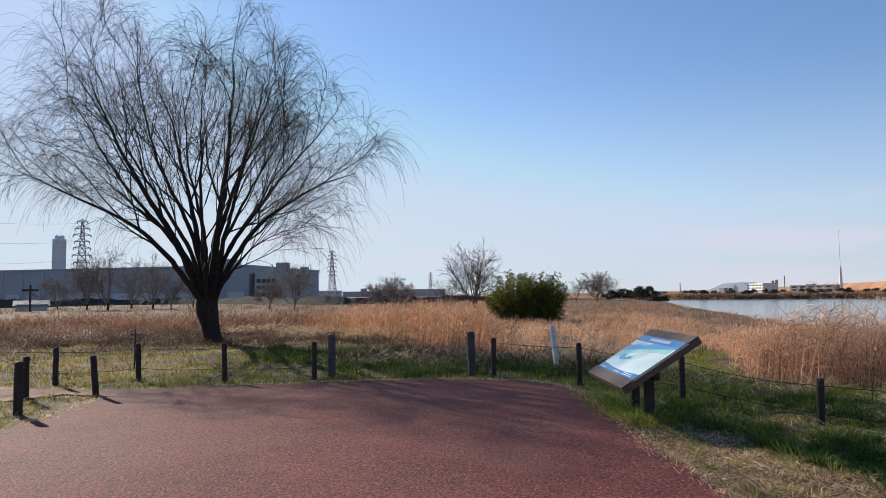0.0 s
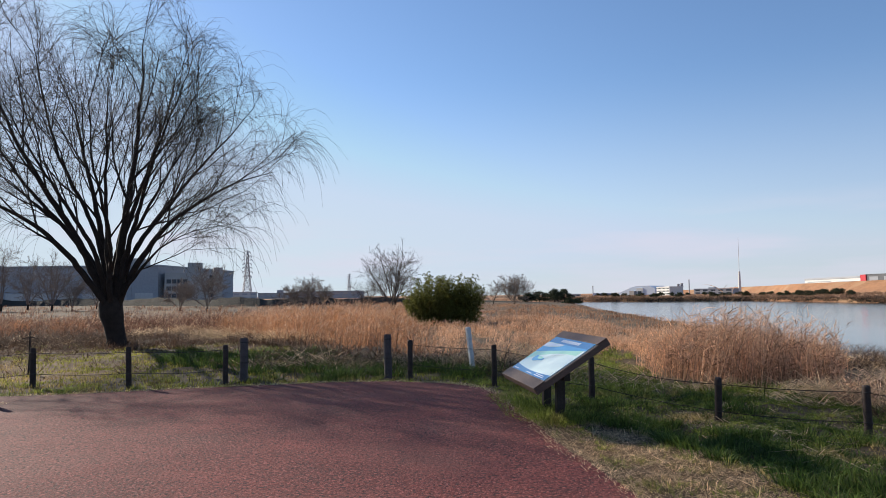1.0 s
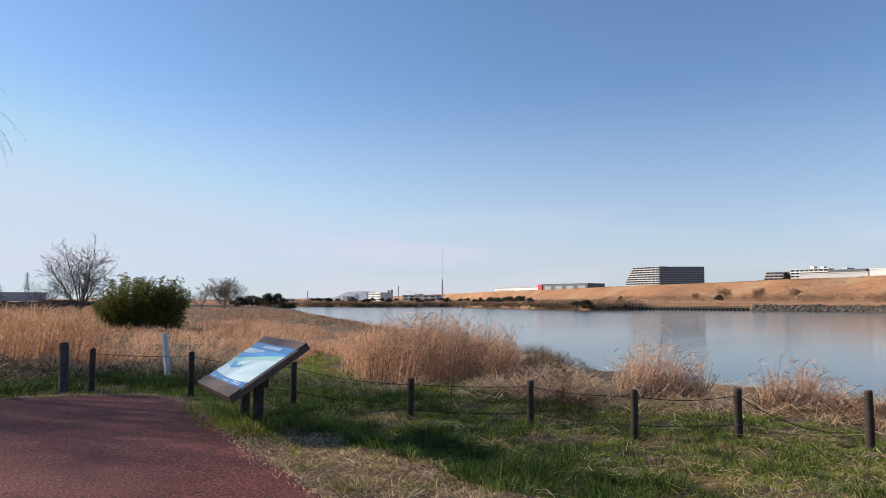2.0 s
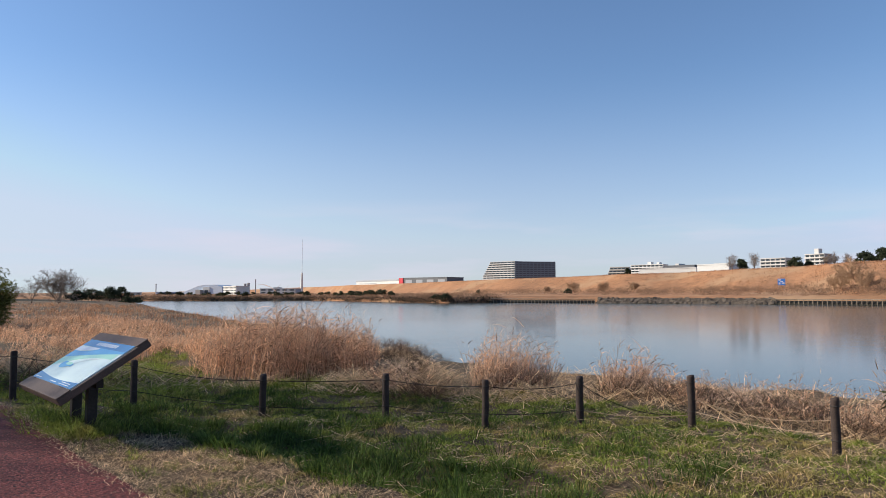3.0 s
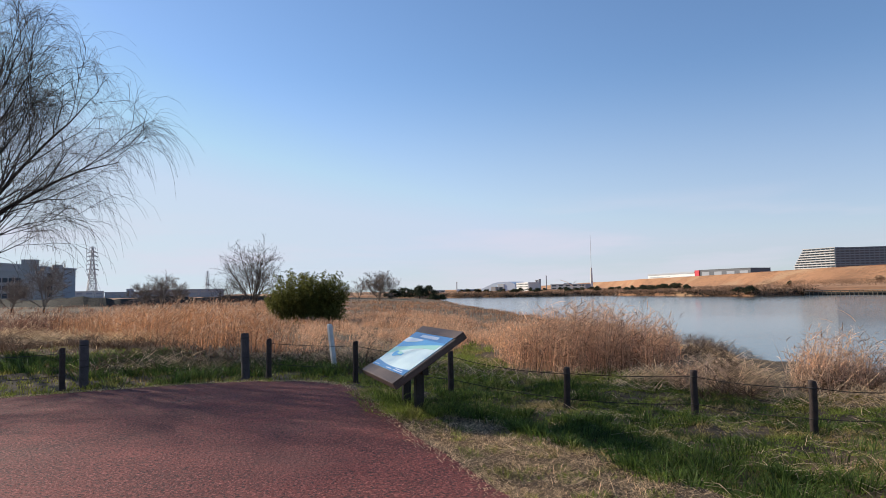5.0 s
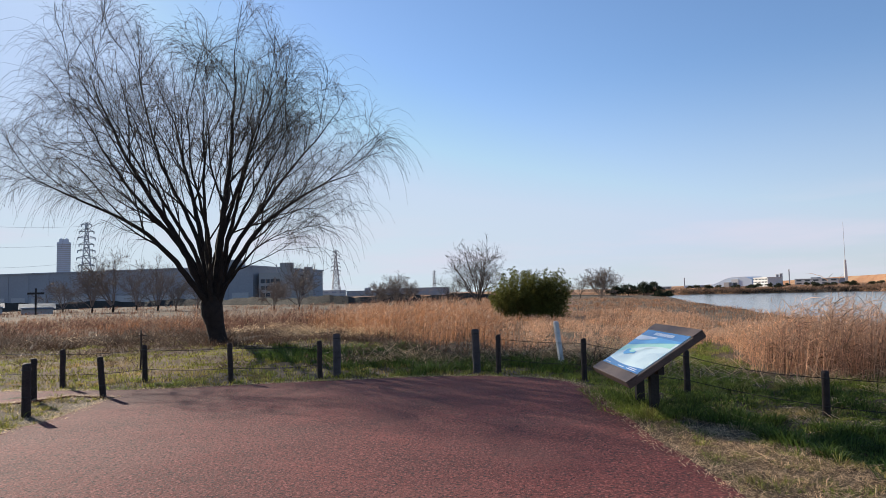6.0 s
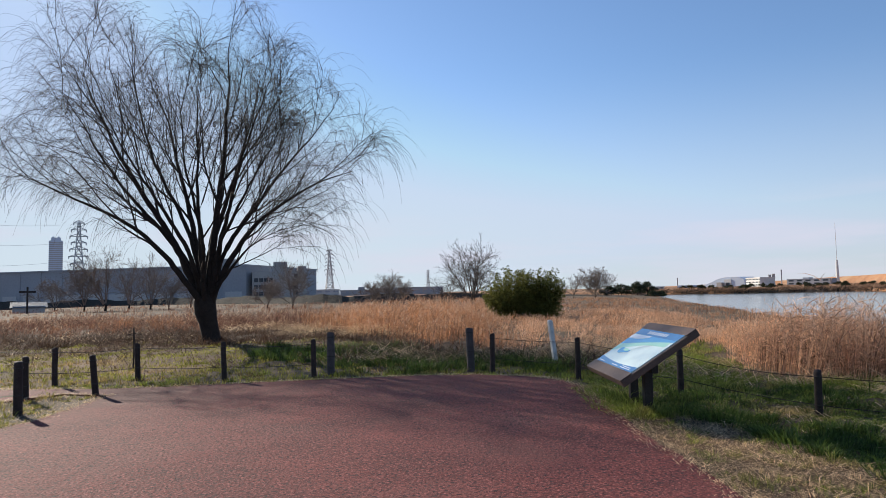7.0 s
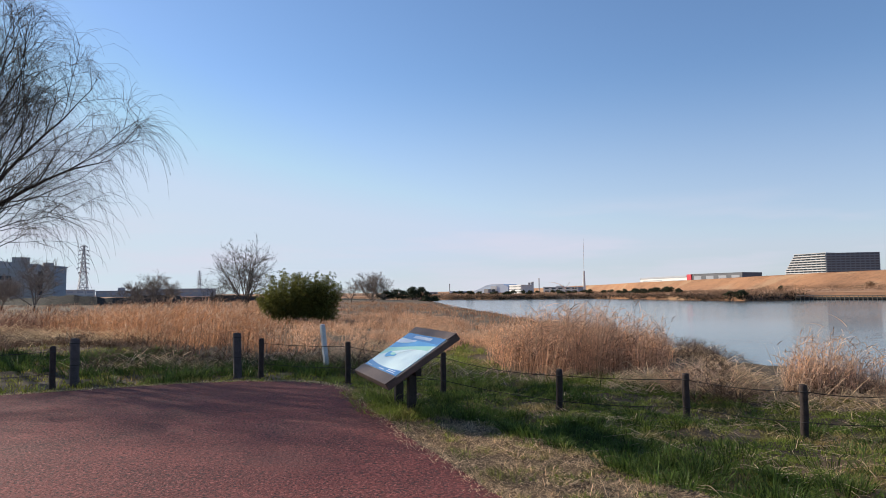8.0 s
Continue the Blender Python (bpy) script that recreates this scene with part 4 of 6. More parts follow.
for az, d, h, s in ((-5.6, 95, 3.3, 41), (-4.4, 92, 3.9, 42), (-3.2, 98, 3.3, 43)):
    crown_tree(ground_pose(az, d), h, h * 1.3, s, "low bare brushwood among dry reeds", HAZETWIG, tip=0.03, low=0.1, group="field brushwood", stems=7)
for az, d, h, w, s in ((-27.4, 104, 6.2, 6.0, 51), (-26.0, 104, 7.6, 8.0, 57), (-24.4, 112, 6.6, 5.6, 52), (-22.9, 104, 6.8, 8.0, 58), (-21.6, 98, 4.4, 5.0, 53), (-29.3, 118, 4.6, 7.0, 54), (-12.2, 85, 5.2, 6.6, 55), (-20.0, 115, 4.6, 6.0, 56), (-14.2, 90, 3.6, 5.0, 59)):
    crown_tree(ground_pose(az, d), h, w, s, "leafless grey-brown tree in front of a warehouse", HAZETWIG, tip=0.03, low=0.14, group="trees before the warehouse", twigs=5, stems=4 + s % 4, lean=0.1 * (s % 3 - 1))

# ---- far left: warehouse, blocks, tower and pylons ----
def between(p, q):
    """A pose at p, with x running to q, and the length."""
    dx, dy = q[0] - p[0], q[1] - p[1]
    return pose(p[0], p[1], 0, 0, 0, math.degrees(math.atan2(dy, dx))), math.hypot(dx, dy)


def warehouse(p, q, deep, height, bay, wall_mat, label, band=True):
    m, length = between(p, q)
    hall = thing("warehouse", label, "building", m)
    part("wall", boxed(0, length, 0, deep, -0.5, height), wall_mat, hall)
    part("roof", boxed(-0.4, length + 0.4, -0.4, deep + 0.4, height, height + 0.5), GREYWALL, hall)
    n = int(length / bay)
    rib = boxed(-0.15, 0.15, -0.18, 0.0, 0, height - 0.3)
    me = bpy.data.meshes.new("pilaster")
    rib.to_mesh(me)
    rib.free()
    me.materials.append(wall_mat)
    for k in range(n + 1):
        part("pilaster", me, None, hall, at=pose(k * length / n, 0, 0))
    if band:
        gate = boxed(-bay * 0.36, bay * 0.36, -0.12, 0.05, 0, 3.4)
        me = bpy.data.meshes.new("dock_door")
        gate.to_mesh(me)
        gate.free()
        me.materials.append(PALEWALL)
        for k in range(n):
            part("dock_door", me, None, hall, at=pose((k + 0.5) * length / n, -0.06, 0))
    return hall


hall = warehouse((-180, 268.5), (-68.5, 241.5), 60, 12.4, 9.0, GREYWALL, "long grey flat-roofed warehouse with dock doors")
part("roof_house", boxed(98, 105, 4, 12, 12.9, 15.4), CONCRETE, hall)
WINDOW = bpy.data.meshes.new("window")
bm = boxed(-0.7, 0.7, -0.08, 0.05, -0.7, 0.7)
bm.to_mesh(WINDOW)
bm.free()
WINDOW.materials.append(GLASS)
works = thing("factory_block", "grey-brown factory block with two stair towers", "building", pose(*polar(-15.35, 250), 0, 0, 13))
part("wall", boxed(0, 18.4, 0, 16, -0.5, 10.2), CONCRETE, works)
part("stair_tower", boxed(7.2, 12.0, -0.6, 9, -0.5, 13.6), CONCRETE, works)
part("stair_tower", boxed(15.6, 18.6, -0.8, 8, -0.5, 12.0), CONCRETE, works)
part("roof_pipe", boxed(5.8, 6.1, 3, 3.3, 10.2, 13.2), STEEL, works)
for k in range(4):
    for z in (2.4, 4.8, 7.2):
        part("window", WINDOW, None, works, at=pose(1.3 + k * 1.7, -0.02, z))
for z in (2.6, 4.6, 6.6, 8.6):
    part("window", WINDOW, None, works, at=pose(15.0, -0.02, z))
tower = thing("tower_block", "tall slim residential tower far off, tinted blue-grey for haze", "building", pose(*polar(-29.27, 1200), 0, 0, 29.3))
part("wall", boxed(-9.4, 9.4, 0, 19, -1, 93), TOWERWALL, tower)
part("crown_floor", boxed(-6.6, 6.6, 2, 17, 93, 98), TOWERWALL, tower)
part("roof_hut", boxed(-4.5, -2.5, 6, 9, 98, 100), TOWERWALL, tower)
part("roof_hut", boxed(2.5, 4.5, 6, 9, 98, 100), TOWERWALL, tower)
for k in range(29):
    part("floor_band", boxed(-9.5, 9.5, -0.35, 0.0, 4 + k * 3.05, 4.9 + k * 3.05), CONCRETE, tower)


def pylon(at, height, arms, label):
    """A lattice mast: four legs, rings of braces, cross-arms with insulators."""
    thing_ = thing("power_pylon", label, "pylon", at, group="power pylons")
    half = lambda z: height * (0.085 * (1 - z) ** 1.3 + 0.012)
    zs = np.linspace(0, 1, 11)
    t = height * 0.0042
    for sx in (-1, 1):
        for sy in (-1, 1):
            bm = bmesh.new()
            for z0, z1 in zip(zs, zs[1:]):
                strut(bm, (sx * half(z0), sy * half(z0), z0 * height), (sx * half(z1), sy * half(z1), z1 * height), t * 1.5)
            part("leg", bm, STEEL, thing_)
    for side in range(4):
        bm = bmesh.new()
        a = [(-1, -1), (1, -1), (1, 1), (-1, 1)]
        (x0, y0), (x1, y1) = a[side], a[(side + 1) % 4]
        for z0, z1 in zip(zs, zs[1:]):
            strut(bm, (x0 * half(z0), y0 * half(z0), z0 * height), (x1 * half(z1), y1 * half(z1), z1 * height), t)
            strut(bm, (x1 * half(z0), y1 * half(z0), z0 * height), (x0 * half(z1), y0 * half(z1), z1 * height), t)
            strut(bm, (x0 * half(z1), y0 * half(z1), z1 * height), (x1 * half(z1), y1 * half(z1), z1 * height), t)
        part("lattice_side", bm, STEEL, thing_)
    for z, w in arms:
        bm = bmesh.new()
        for s in (-1, 1):
            strut(bm, (0, 0, z * height), (s * w * height, 0, z * height), t * 1.3)
            strut(bm, (0, 0, (z + 0.035) * height), (s * w * height, 0, z * height), t)
        arm = part("cross_arm", bm, STEEL, thing_)
        for s in (-1, 1):
            bm = bmesh.new()
            strut(bm, (s * w * height * 0.96, 0, z * height), (s * w * height * 0.96, 0, (z - 0.03) * height), t * 1.6, 6)
            part("insulator", bm, STEEL, arm)


ARMS = ((0.985, 0.06), (0.90, 0.085), (0.82, 0.10), (0.74, 0.085), (0.66, 0.10), (0.57, 0.11), (0.48, 0.09))
pylon(pose(*polar(-9.2, 600), 0, 0, 20), 40.5, ARMS, "steel lattice power pylon with several cross-arms")
pylon(pose(*polar(-27.8, 430), 0, 0, 30), 45, ARMS, "steel lattice power pylon behind a willow")
pylon(pose(*polar(-1.07, 1150), 0, 0, 12), 39.5, ARMS, "distant steel lattice power pylon")
pylon(pose(*polar(-4.05, 1500), 0, 0, 12), 40.5, ARMS, "distant steel lattice power pylon")
pylon(pose(*polar(-48, 330), 0, 0, 30), 45, ARMS, "steel lattice power pylon beyond the field")
for k in range(3):
    k2 = np.linspace(0, 1, 24)[:, None]
    a, b = np.array(polar(-27.8, 430, (0.53, 0.75, 0.97)[k] * 45)), np.array(polar(-48, 330, (0.53, 0.75, 0.97)[k] * 45))
    line = a * (1 - k2) + b * k2
    line[:, 2] -= 6 * 4 * (k2 * (1 - k2))[:, 0]
    t = Tubes()
    t.add(line, np.full(24, 0.05), 4)
    tagged(part("power_line", t.mesh("power_line", STEEL)), "thin slack overhead power line", "cable", "power lines")


def far_block(name, az0, az1, d0, d1, el0, base, mat, label, rows=3, bay=3.0, deep=14, wmat=GLASS, extra=()):
    """A distant block between two bearings whose near wall runs from d0 to d1; el0 is its roof's height in metres."""
    p, q = polar(az0, d0), polar(az1, d1)
    m, length = between(p, q)
    b = thing(name, label, "building", m @ Matrix.Translation((0, 0, base)))
    h = el0 - base
    part("wall", boxed(0, length, 0, deep, -1, h), mat, b)
    part("parapet", boxed(-0.2, length + 0.2, -0.2, deep + 0.2, h, h + 0.5), mat, b)
    n = max(2, int(length / bay))
    sw, sh = length / n * 0.6, h / rows * 0.45
    me = bpy.data.meshes.new("window")
    bm = boxed(-sw / 2, sw / 2, -0.1, 0.06, -sh / 2, sh / 2)
    bm.to_mesh(me)
    bm.free()
    me.materials.append(wmat)
    for r in range(rows):
        for k in range(n):
            part("window", me, None, b, at=pose((k + 0.5) * length / n, 0, h * (r + 0.55) / rows))
    for name2, x0, x1, z1, mt in extra:
        part(name2, boxed(x0 * length, x1 * length, deep * 0.2, deep * 0.7, h, h + z1), mt, b)
    return b


far_block("low_factory", -11.0, -8.4, 520, 520, 5.2, 0, PALEWALL, "low pale factory far beyond the field", 2, 5, wmat=GREYWALL)
far_block("low_factory", -8.35, -5.4, 520, 520, 4.4, 0, GREYWALL, "low grey factory far beyond the field", 2, 5, wmat=CONCRETE, extra=(("roof_house", 0.5, 0.68, 2.6, GREYWALL),))
far_block("low_factory", -5.35, -0.4, 520, 500, 5.6, 0, GREYWALL, "long low grey factory far beyond the field", 2, 6, wmat=CONCRETE)
# sheds with blue roofs, and the dark hedge bank at the field's edge
for az0, az1, d, h in ((-31.9, -29.9, 105, 1.4), (-36, -33, 112, 1.6)):
    p, q = polar(az0, d), polar(az1, d)
    m, length = between(p, q)
    shed = thing("shed", "low shed with a pale blue metal roof", "building", m, group="sheds at the field's edge")
    part("wall", boxed(0, length, 0.4, 5, -0.3, h - 0.5), PALEWALL, shed)
    bm = bmesh.new()
    for ya, yb, za, zb in ((0, 2.7, h - 0.7, h), (2.7, 5.4, h, h - 0.7)):
        f = [bm.verts.new(v) for v in ((-0.3, ya, za), (length + 0.3, ya, za), (length + 0.3, yb, zb), (-0.3, yb, zb))]
        bm.faces.new(f)
    bmesh.ops.solidify(bm, geom=bm.faces[:], thickness=0.08)
    part("roof", bm, BLUEROOF, shed)
post = thing("utility_pole", "dark short utility pole with a crosspiece", "pole", ground_pose(-31.0, 98))
part("shaft", strut(bmesh.new(), (0, 0, -0.3), (0, 0, 3.3), 0.11, 8), SIGNLEG, post)
part("crosspiece", boxed(-0.9, 0.9, -0.08, 0.08, 2.55, 2.8), SIGNLEG, post)
bm = bmesh.new()
xs = np.linspace(-40, 15, 110)
for k, az in enumerate(xs):
    d = 150 + 25 * math.sin(az * 0.2)
    z = (1.4 + 0.25 * math.sin(az * 1.1) + 0.12 * math.sin(az * 4.3)) * float(np.interp(az, [-2, 6, 14], [1, 0.75, 0.0]))
    for dd, zz in ((0, -0.3), (3, z), (9, z), (12, -0.3)):
        bm.verts.new((*polar(az, d + dd)[:2], zz))
bm.verts.ensure_lookup_table()
for k in range(109):
    for j in range(3):
        bm.faces.new([bm.verts[i] for i in (k * 4 + j, k * 4 + j + 1, k * 4 + j + 5, k * 4 + j + 4)])
HEDGE = material("dark_hedge", (0.05, 0.045, 0.035), (0.025, 0.025, 0.02), 0.5, 4, 0.95, bump=0.8, depth=0.2)
tagged(part("dike", bm, HEDGE), "low dark overgrown dike along the field", "dike", kind="structure")

# ---- beyond the river ----
def flats(at, width, deep, storeys, bay, label, wall, slab, step=0, roof_boxes=(), storey=2.9, pane=GLASS):
    """A block of flats: each storey with a floor slab and balcony front, windows between; step sets terraces back at one end."""
    b = thing("apartment_block", label, "building", at, group="apartment blocks")
    glass = {}
    for k in range(storeys):
        x0 = step * max(0, k - storeys + 7) if step else 0
        z = k * storey
        part("storey", boxed(x0, width, 0.0, deep, z, z + storey - 0.01), wall, b)
        part("balcony", boxed(x0 - 0.2, width + 0.05, -1.3, 0.0, z - 0.15, z + 1.0), slab, b)
        n = int((width - x0) / bay)
        if n not in glass:
            me = bpy.data.meshes.new("window")
            bm = boxed(-(width - x0) / n * 0.38, (width - x0) / n * 0.38, -0.06, 0.05, 0, 1.6)
            bm.to_mesh(me)
            bm.free()
            me.materials.append(pane)
            glass[n] = me
        for j in range(n):
            part("window", glass[n], None, b, at=pose(x0 + (j + 0.5) * (width - x0) / n, 0, z + 1.02))
    part("roof", boxed(step * 6 if step else -0.3, width + 0.3, -0.6, deep + 0.3, storeys * storey, storeys * storey + 0.6), slab, b)
    for x0, x1, h in roof_boxes:
        part("roof_house", boxed(x0, x1, deep * 0.3, deep * 0.8, storeys * storey + 0.6, storeys * storey + h), slab, b)
    return b


def facing(p, q, z):
    m, length = between(p, q)
    return m @ Matrix.Translation((0, 0, z)), length


def far_flats(az0, az1, d0, d1, el, deep, bay, label, wall, slab, step=0, roof_boxes=(), base=1.5, pane=GLASS):
    m, ln = facing(polar(az0, d0), polar(az1, d1), base)
    top = 1.55 + (d0 + d1) / 2 * math.tan(radians(el))
    n = round((top - base) / 2.95)
    return flats(m, ln, deep, n, bay, label, wall, slab, step, roof_boxes, (top - base - 0.5) / n, pane)


far_flats(45.0, 47.65, 985, 945, 2.70, 15, 6.5, "stepped apartment block with pale balcony bands beyond the levee", SLATEWALL, PALEWALL, step=2.2)
# shaded side: slate balconies and dull panes darken it against the lit face
far_flats(47.66, 50.96, 945, 960, 2.70, 14, 5.0, "apartment wing beyond the levee, greyed for its shaded side", SLATEWALL, SLATEWALL, pane=DARKWALL)
hall = warehouse(polar(34.5, 990), polar(38.02, 875), 45, 0, 20, PALEWALL, "white warehouse front with dark bands beyond the levee", band=False)
m, ln = facing(polar(34.5, 990), polar(38.02, 875), 0)
part("front", boxed(0, ln, -0.5, 30, 0, 18.6), WHITE, hall)
part("dark_band", boxed(8, ln * 0.5, -0.9, -0.4, 15.6, 16.4), GREYWALL, hall)
part("dark_band", boxed(ln * 0.6, ln * 0.95, -0.9, -0.4, 14.2, 15.4), GREYWALL, hall)
part("roof_edge", boxed(0, ln, -1, 31, 18.6, 20.6), GREYWALL, hall)
m, ln = facing(polar(38.03, 874), polar(38.36, 866), 0)
red = thing("red_end_wall", "bright red end bay of a warehouse", "building", m)
part("wall", boxed(0, ln, -0.8, 28, 0, 21.4), REDWALL, red)
part("parapet", boxed(-0.1, ln + 0.1, -0.9, 28, 21.4, 21.8), REDWALL, red)
# right face of the warehouse, its shade given by a dark wall colour
far_block("warehouse", 38.37, 42.0, 866, 815, 21.6, 2, DARKWALL, "warehouse side beyond the levee, coloured dark for its shade", 2, 16, 30, GREYWALL)
far_flats(54.84, 56.84, 800, 790, 2.2, 12, 4.2, "low grey apartment block behind the levee crest", GREYWALL, CONCRETE, step=1.2)
far_flats(56.98, 59.45, 760, 745, 2.38, 12, 4.0, "white apartment block with roof houses behind the levee", PALEWALL, WHITE, roof_boxes=((17, 21, 3.4), (27, 30, 2.8)))
far_block("long_block", 59.5, 61.8, 440, 430, 18.6, 3, DARKWALL, "dark long flat-roofed block behind the levee", 3, 4, extra=(("roof_house", 0.3, 0.42, 1.6, PALEWALL),))
far_block("white_hall", 57.6, 61.9, 425, 410, 16.3, 3, PALEWALL, "low white hall behind the levee crest", 1, 12)
far_block("white_hall", 62.0, 64.3, 400, 392, 17.4, 3, WHITE, "low white hall behind the levee crest", 1, 9, extra=(("roof_house", 0.45, 0.85, 0.9, PALEWALL),))
far_flats(66.5, 68.2, 660, 650, 2.74, 12, 3.8, "pale apartment block behind dark trees", CONCRETE, PALEWALL)
far_flats(69.5, 70.75, 640, 632, 2.98, 11, 3.4, "pale apartment block with a roof tower", CONCRETE, PALEWALL, roof_boxes=((6, 9.5, 5.0),))
for az, d, w, h, s in ((65.15, 345, 7, 6.2, 61), (68.9, 330, 8.5, 6.2, 62), (69.7, 332, 5, 4.2, 63), (73.3, 305, 8.5, 6.2, 64), (74.3, 303, 9, 7.6, 65), (75.6, 300, 9, 7.0, 66), (56.7, 430, 5, 5.0, 67)):
    leafy_tree("evergreen_tree", ground_pose(az, d, CREST_Z - (0.8 if d < 400 else 0.2)), w, h, s, "dark evergreen tree on the levee's far side", clumps=20, per=150, leaf=0.8, group="trees behind the levee")
for az, d, h, s in ((64.55, 350, 7.6, 71), (66.1, 345, 8.2, 72), (71.4, 318, 6.0, 73), (72.2, 318, 5.6, 74), (70.9, 318, 5.2, 75)):
    crown_tree(ground_pose(az, d, CREST_Z - 0.6), h, h * 0.55, s, "leafless tree on the levee's far side", HAZETWIG, tip=0.05, low=0.2, group="trees behind the levee")

# far shore skyline between the river bend and the levee
far_block("bend_house", 17.2, 18.0, 520, 520, 2.2, -0.5, PALEWALL, "small pale house by the river bend", 2, 4, 10)
far_block("low_factory", 19.0, 20.8, 640, 640, 2.9, 0, HAZEWALL, "low pale factory at the river bend", 1, 8)
far_block("white_building", 23.95, 24.93, 535, 512, 6.9, 1.2, WHITE, "small white three-storey building on the far shore", 3, 2.4, 10)
far_block("long_block", 26.75, 29.55, 800, 780, 7.4, 1.5, GREYWALL, "long grey works building on the far shore", 2, 8, extra=(("roof_house", 0.35, 0.5, 1.8, GREYWALL),))
m, ln = facing(polar(20.4, 712), polar(23.85, 684), 1.0)
hall = thing("arched_hall", "grey hall with a broad arched roof on the far shore", "building", m)
prof = [(0, 0), (ln * 0.12, 1.6), (ln * 0.3, 4.4), (ln * 0.48, 8.0), (ln * 0.6, 9.1), (ln * 0.86, 9.4), (ln * 0.97, 7.4), (ln, 6.6), (ln, 0)]
bm = bmesh.new()
f = bm.faces.new([bm.verts.new((x, 0, z)) for x, z in prof])
ex = bmesh.ops.extrude_face_region(bm, geom=[f])
bmesh.ops.translate(bm, verts=[v for v in ex["geom"] if isinstance(v, bmesh.types.BMVert)], vec=(0, 26, 0))
bmesh.ops.recalc_face_normals(bm, faces=bm.faces[:])
part("hull", bm, HAZEWALL, hall)
part("front_wall", boxed(ln * 0.6, ln * 0.74, -0.6, 0, 0, 7.2), WHITE, hall, "pale front wall")
part("gate", boxed(ln * 0.64, ln * 0.71, -0.9, -0.5, 0, 4.2), GLASS, hall)
part("annex", boxed(ln * 0.5, ln * 0.6, -5, 0, 0, 4.5), CONCRETE, hall)
for az, d, z1, r in ((25.86, 900, 15.5, 1.6), (25.6, 900, 14.5, 1.6), (26.4, 950, 21, 0.7), (19.0, 900, 13.5, 0.6)):
    st = thing("chimney", "slim grey chimney on the skyline", "chimney", pose(*polar(az, d)), group="chimneys")
    part("stack", strut(bmesh.new(), (0, 0, 0), (0, 0, z1), r, 10), GREYWALL, st)
    part("rim", strut(bmesh.new(), (0, 0, z1 - 0.8), (0, 0, z1 + 0.1), r * 1.15, 10), CONCRETE, st)
mast = thing("radio_mast", "tall slender mast with a white lower tube", "mast", pose(*polar(30.05, 900)))
t = Tubes()
t.add([(0, 0, 0), (0, 0, 16), (0, 0, 29)], [1.9, 1.6, 1.1], 12)
part("lower_tube", t.mesh("lower_tube", WHITE), parent=mast, label="white tapered tube")
t = Tubes()
t.add([(0, 0, 29), (0, 0, 48)], [0.3, 0.27], 8)
part("mid_section", t.mesh("mid_section", WHITE), parent=mast)
t = Tubes()
t.add([(0, 0, 48), (0, 0, 62)], [0.27, 0.22], 8)
part("upper_section", t.mesh("upper_section", WHITE), parent=mast)
t = Tubes()
t.add([(0, 0, 62), (0, 0, 72)], [0.2, 0.12], 6)
part("tip", t.mesh("tip", WHITE), parent=mast)

# the timber pile walls, the riprap and the blue board on the far bank
for a0, a1, top in ((45.6, 54.6, 0.15), (67.2, 82.0, 0.35)):
    wall = thing("pile_wall", "timber pile wall with a pale cap along the far shore", "retaining wall", group="pile walls")
    me = bpy.data.meshes.new("pile")
    bm = boxed(-0.1, 0.1, -0.16, 0.16, -1.0, top + 0.85, bevel=0.05)
    bm.to_mesh(me)
    bm.free()
    me.materials.append(PILE)
    az = a0
    pts = []
    while az < a1:
        d = float(np.interp(az, FAR_AZ, FAR_D)) - 0.8
        x, y, _ = polar(az, d)
        part("pile", me, None, wall, at=pose(x, y, -1.0, 0, 0, -az))
        pts.append((x, y, top))
        az += math.degrees(1.05 / d)
    t = Tubes()
    t.add(np.array(pts)[::2], np.full(len(pts[::2]), 0.13), 4)
    part("cap_beam", t.mesh("cap_beam", PILE), parent=wall, label="pale weathered cap beam")
    # a dark tube behind the piles makes the gaps between them dark
    back = np.array(pts)[::2]
    back[:, :2] *= 1.004
    back[:, 2] = top - 1.3
    t = Tubes()
    t.add(back, np.full(len(back), 0.95), 4)
    part("backing", t.mesh("backing", HEDGE), parent=wall)
RIPRAP = material("riprap_stone", (0.13, 0.105, 0.08), (0.045, 0.036, 0.03), 0.6, 5, 0.9, bump=0.4, depth=0.1, spread=0.35)
ROCK = []
for s in range(6):
    bm = bmesh.new()
    bmesh.ops.create_icosphere(bm, subdivisions=1, radius=0.62)
    for q in bm.verts:
        q.co *= 1 + 0.3 * noise.noise(q.co * 1.7 + Vector((s * 9, 0, 0)))
        q.co.x *= 1.5
        q.co.z *= 0.8
    me = bpy.data.meshes.new("stone")
    bm.to_mesh(me)
    bm.free()
    me.materials.append(RIPRAP)
    ROCK.append(me)
riprap = thing("riprap", "bank of dumped grey concrete blocks and stones at the waterline", "riprap", kind="")
g = np.random.default_rng(77)
for k in range(280):
    az = 54.4 + 13.0 * (k + g.random()) / 280
    row = k % 4
    d = float(np.interp(az, FAR_AZ, FAR_D)) - 1.4 + row * 0.85
    x, y, _ = polar(az, d)
    part("stone", ROCK[k % 6], None, riprap, at=pose(x, y, -0.95 + row * 0.38 + g.normal(0, 0.1), g.uniform(-25, 25), g.uniform(-25, 25), -az + g.uniform(-30, 30)))
d = 258
bs = thing("river_sign", "blue roadside-style board with white marks on the levee", "sign", pose(*polar(67.9, d)[:2], 4.3, 0, 0, -67.9))
part("panel", boxed(-1.15, 1.15, -0.05, 0.05, 0.4, 2.6, bevel=0.02), BLUESIGN, bs)
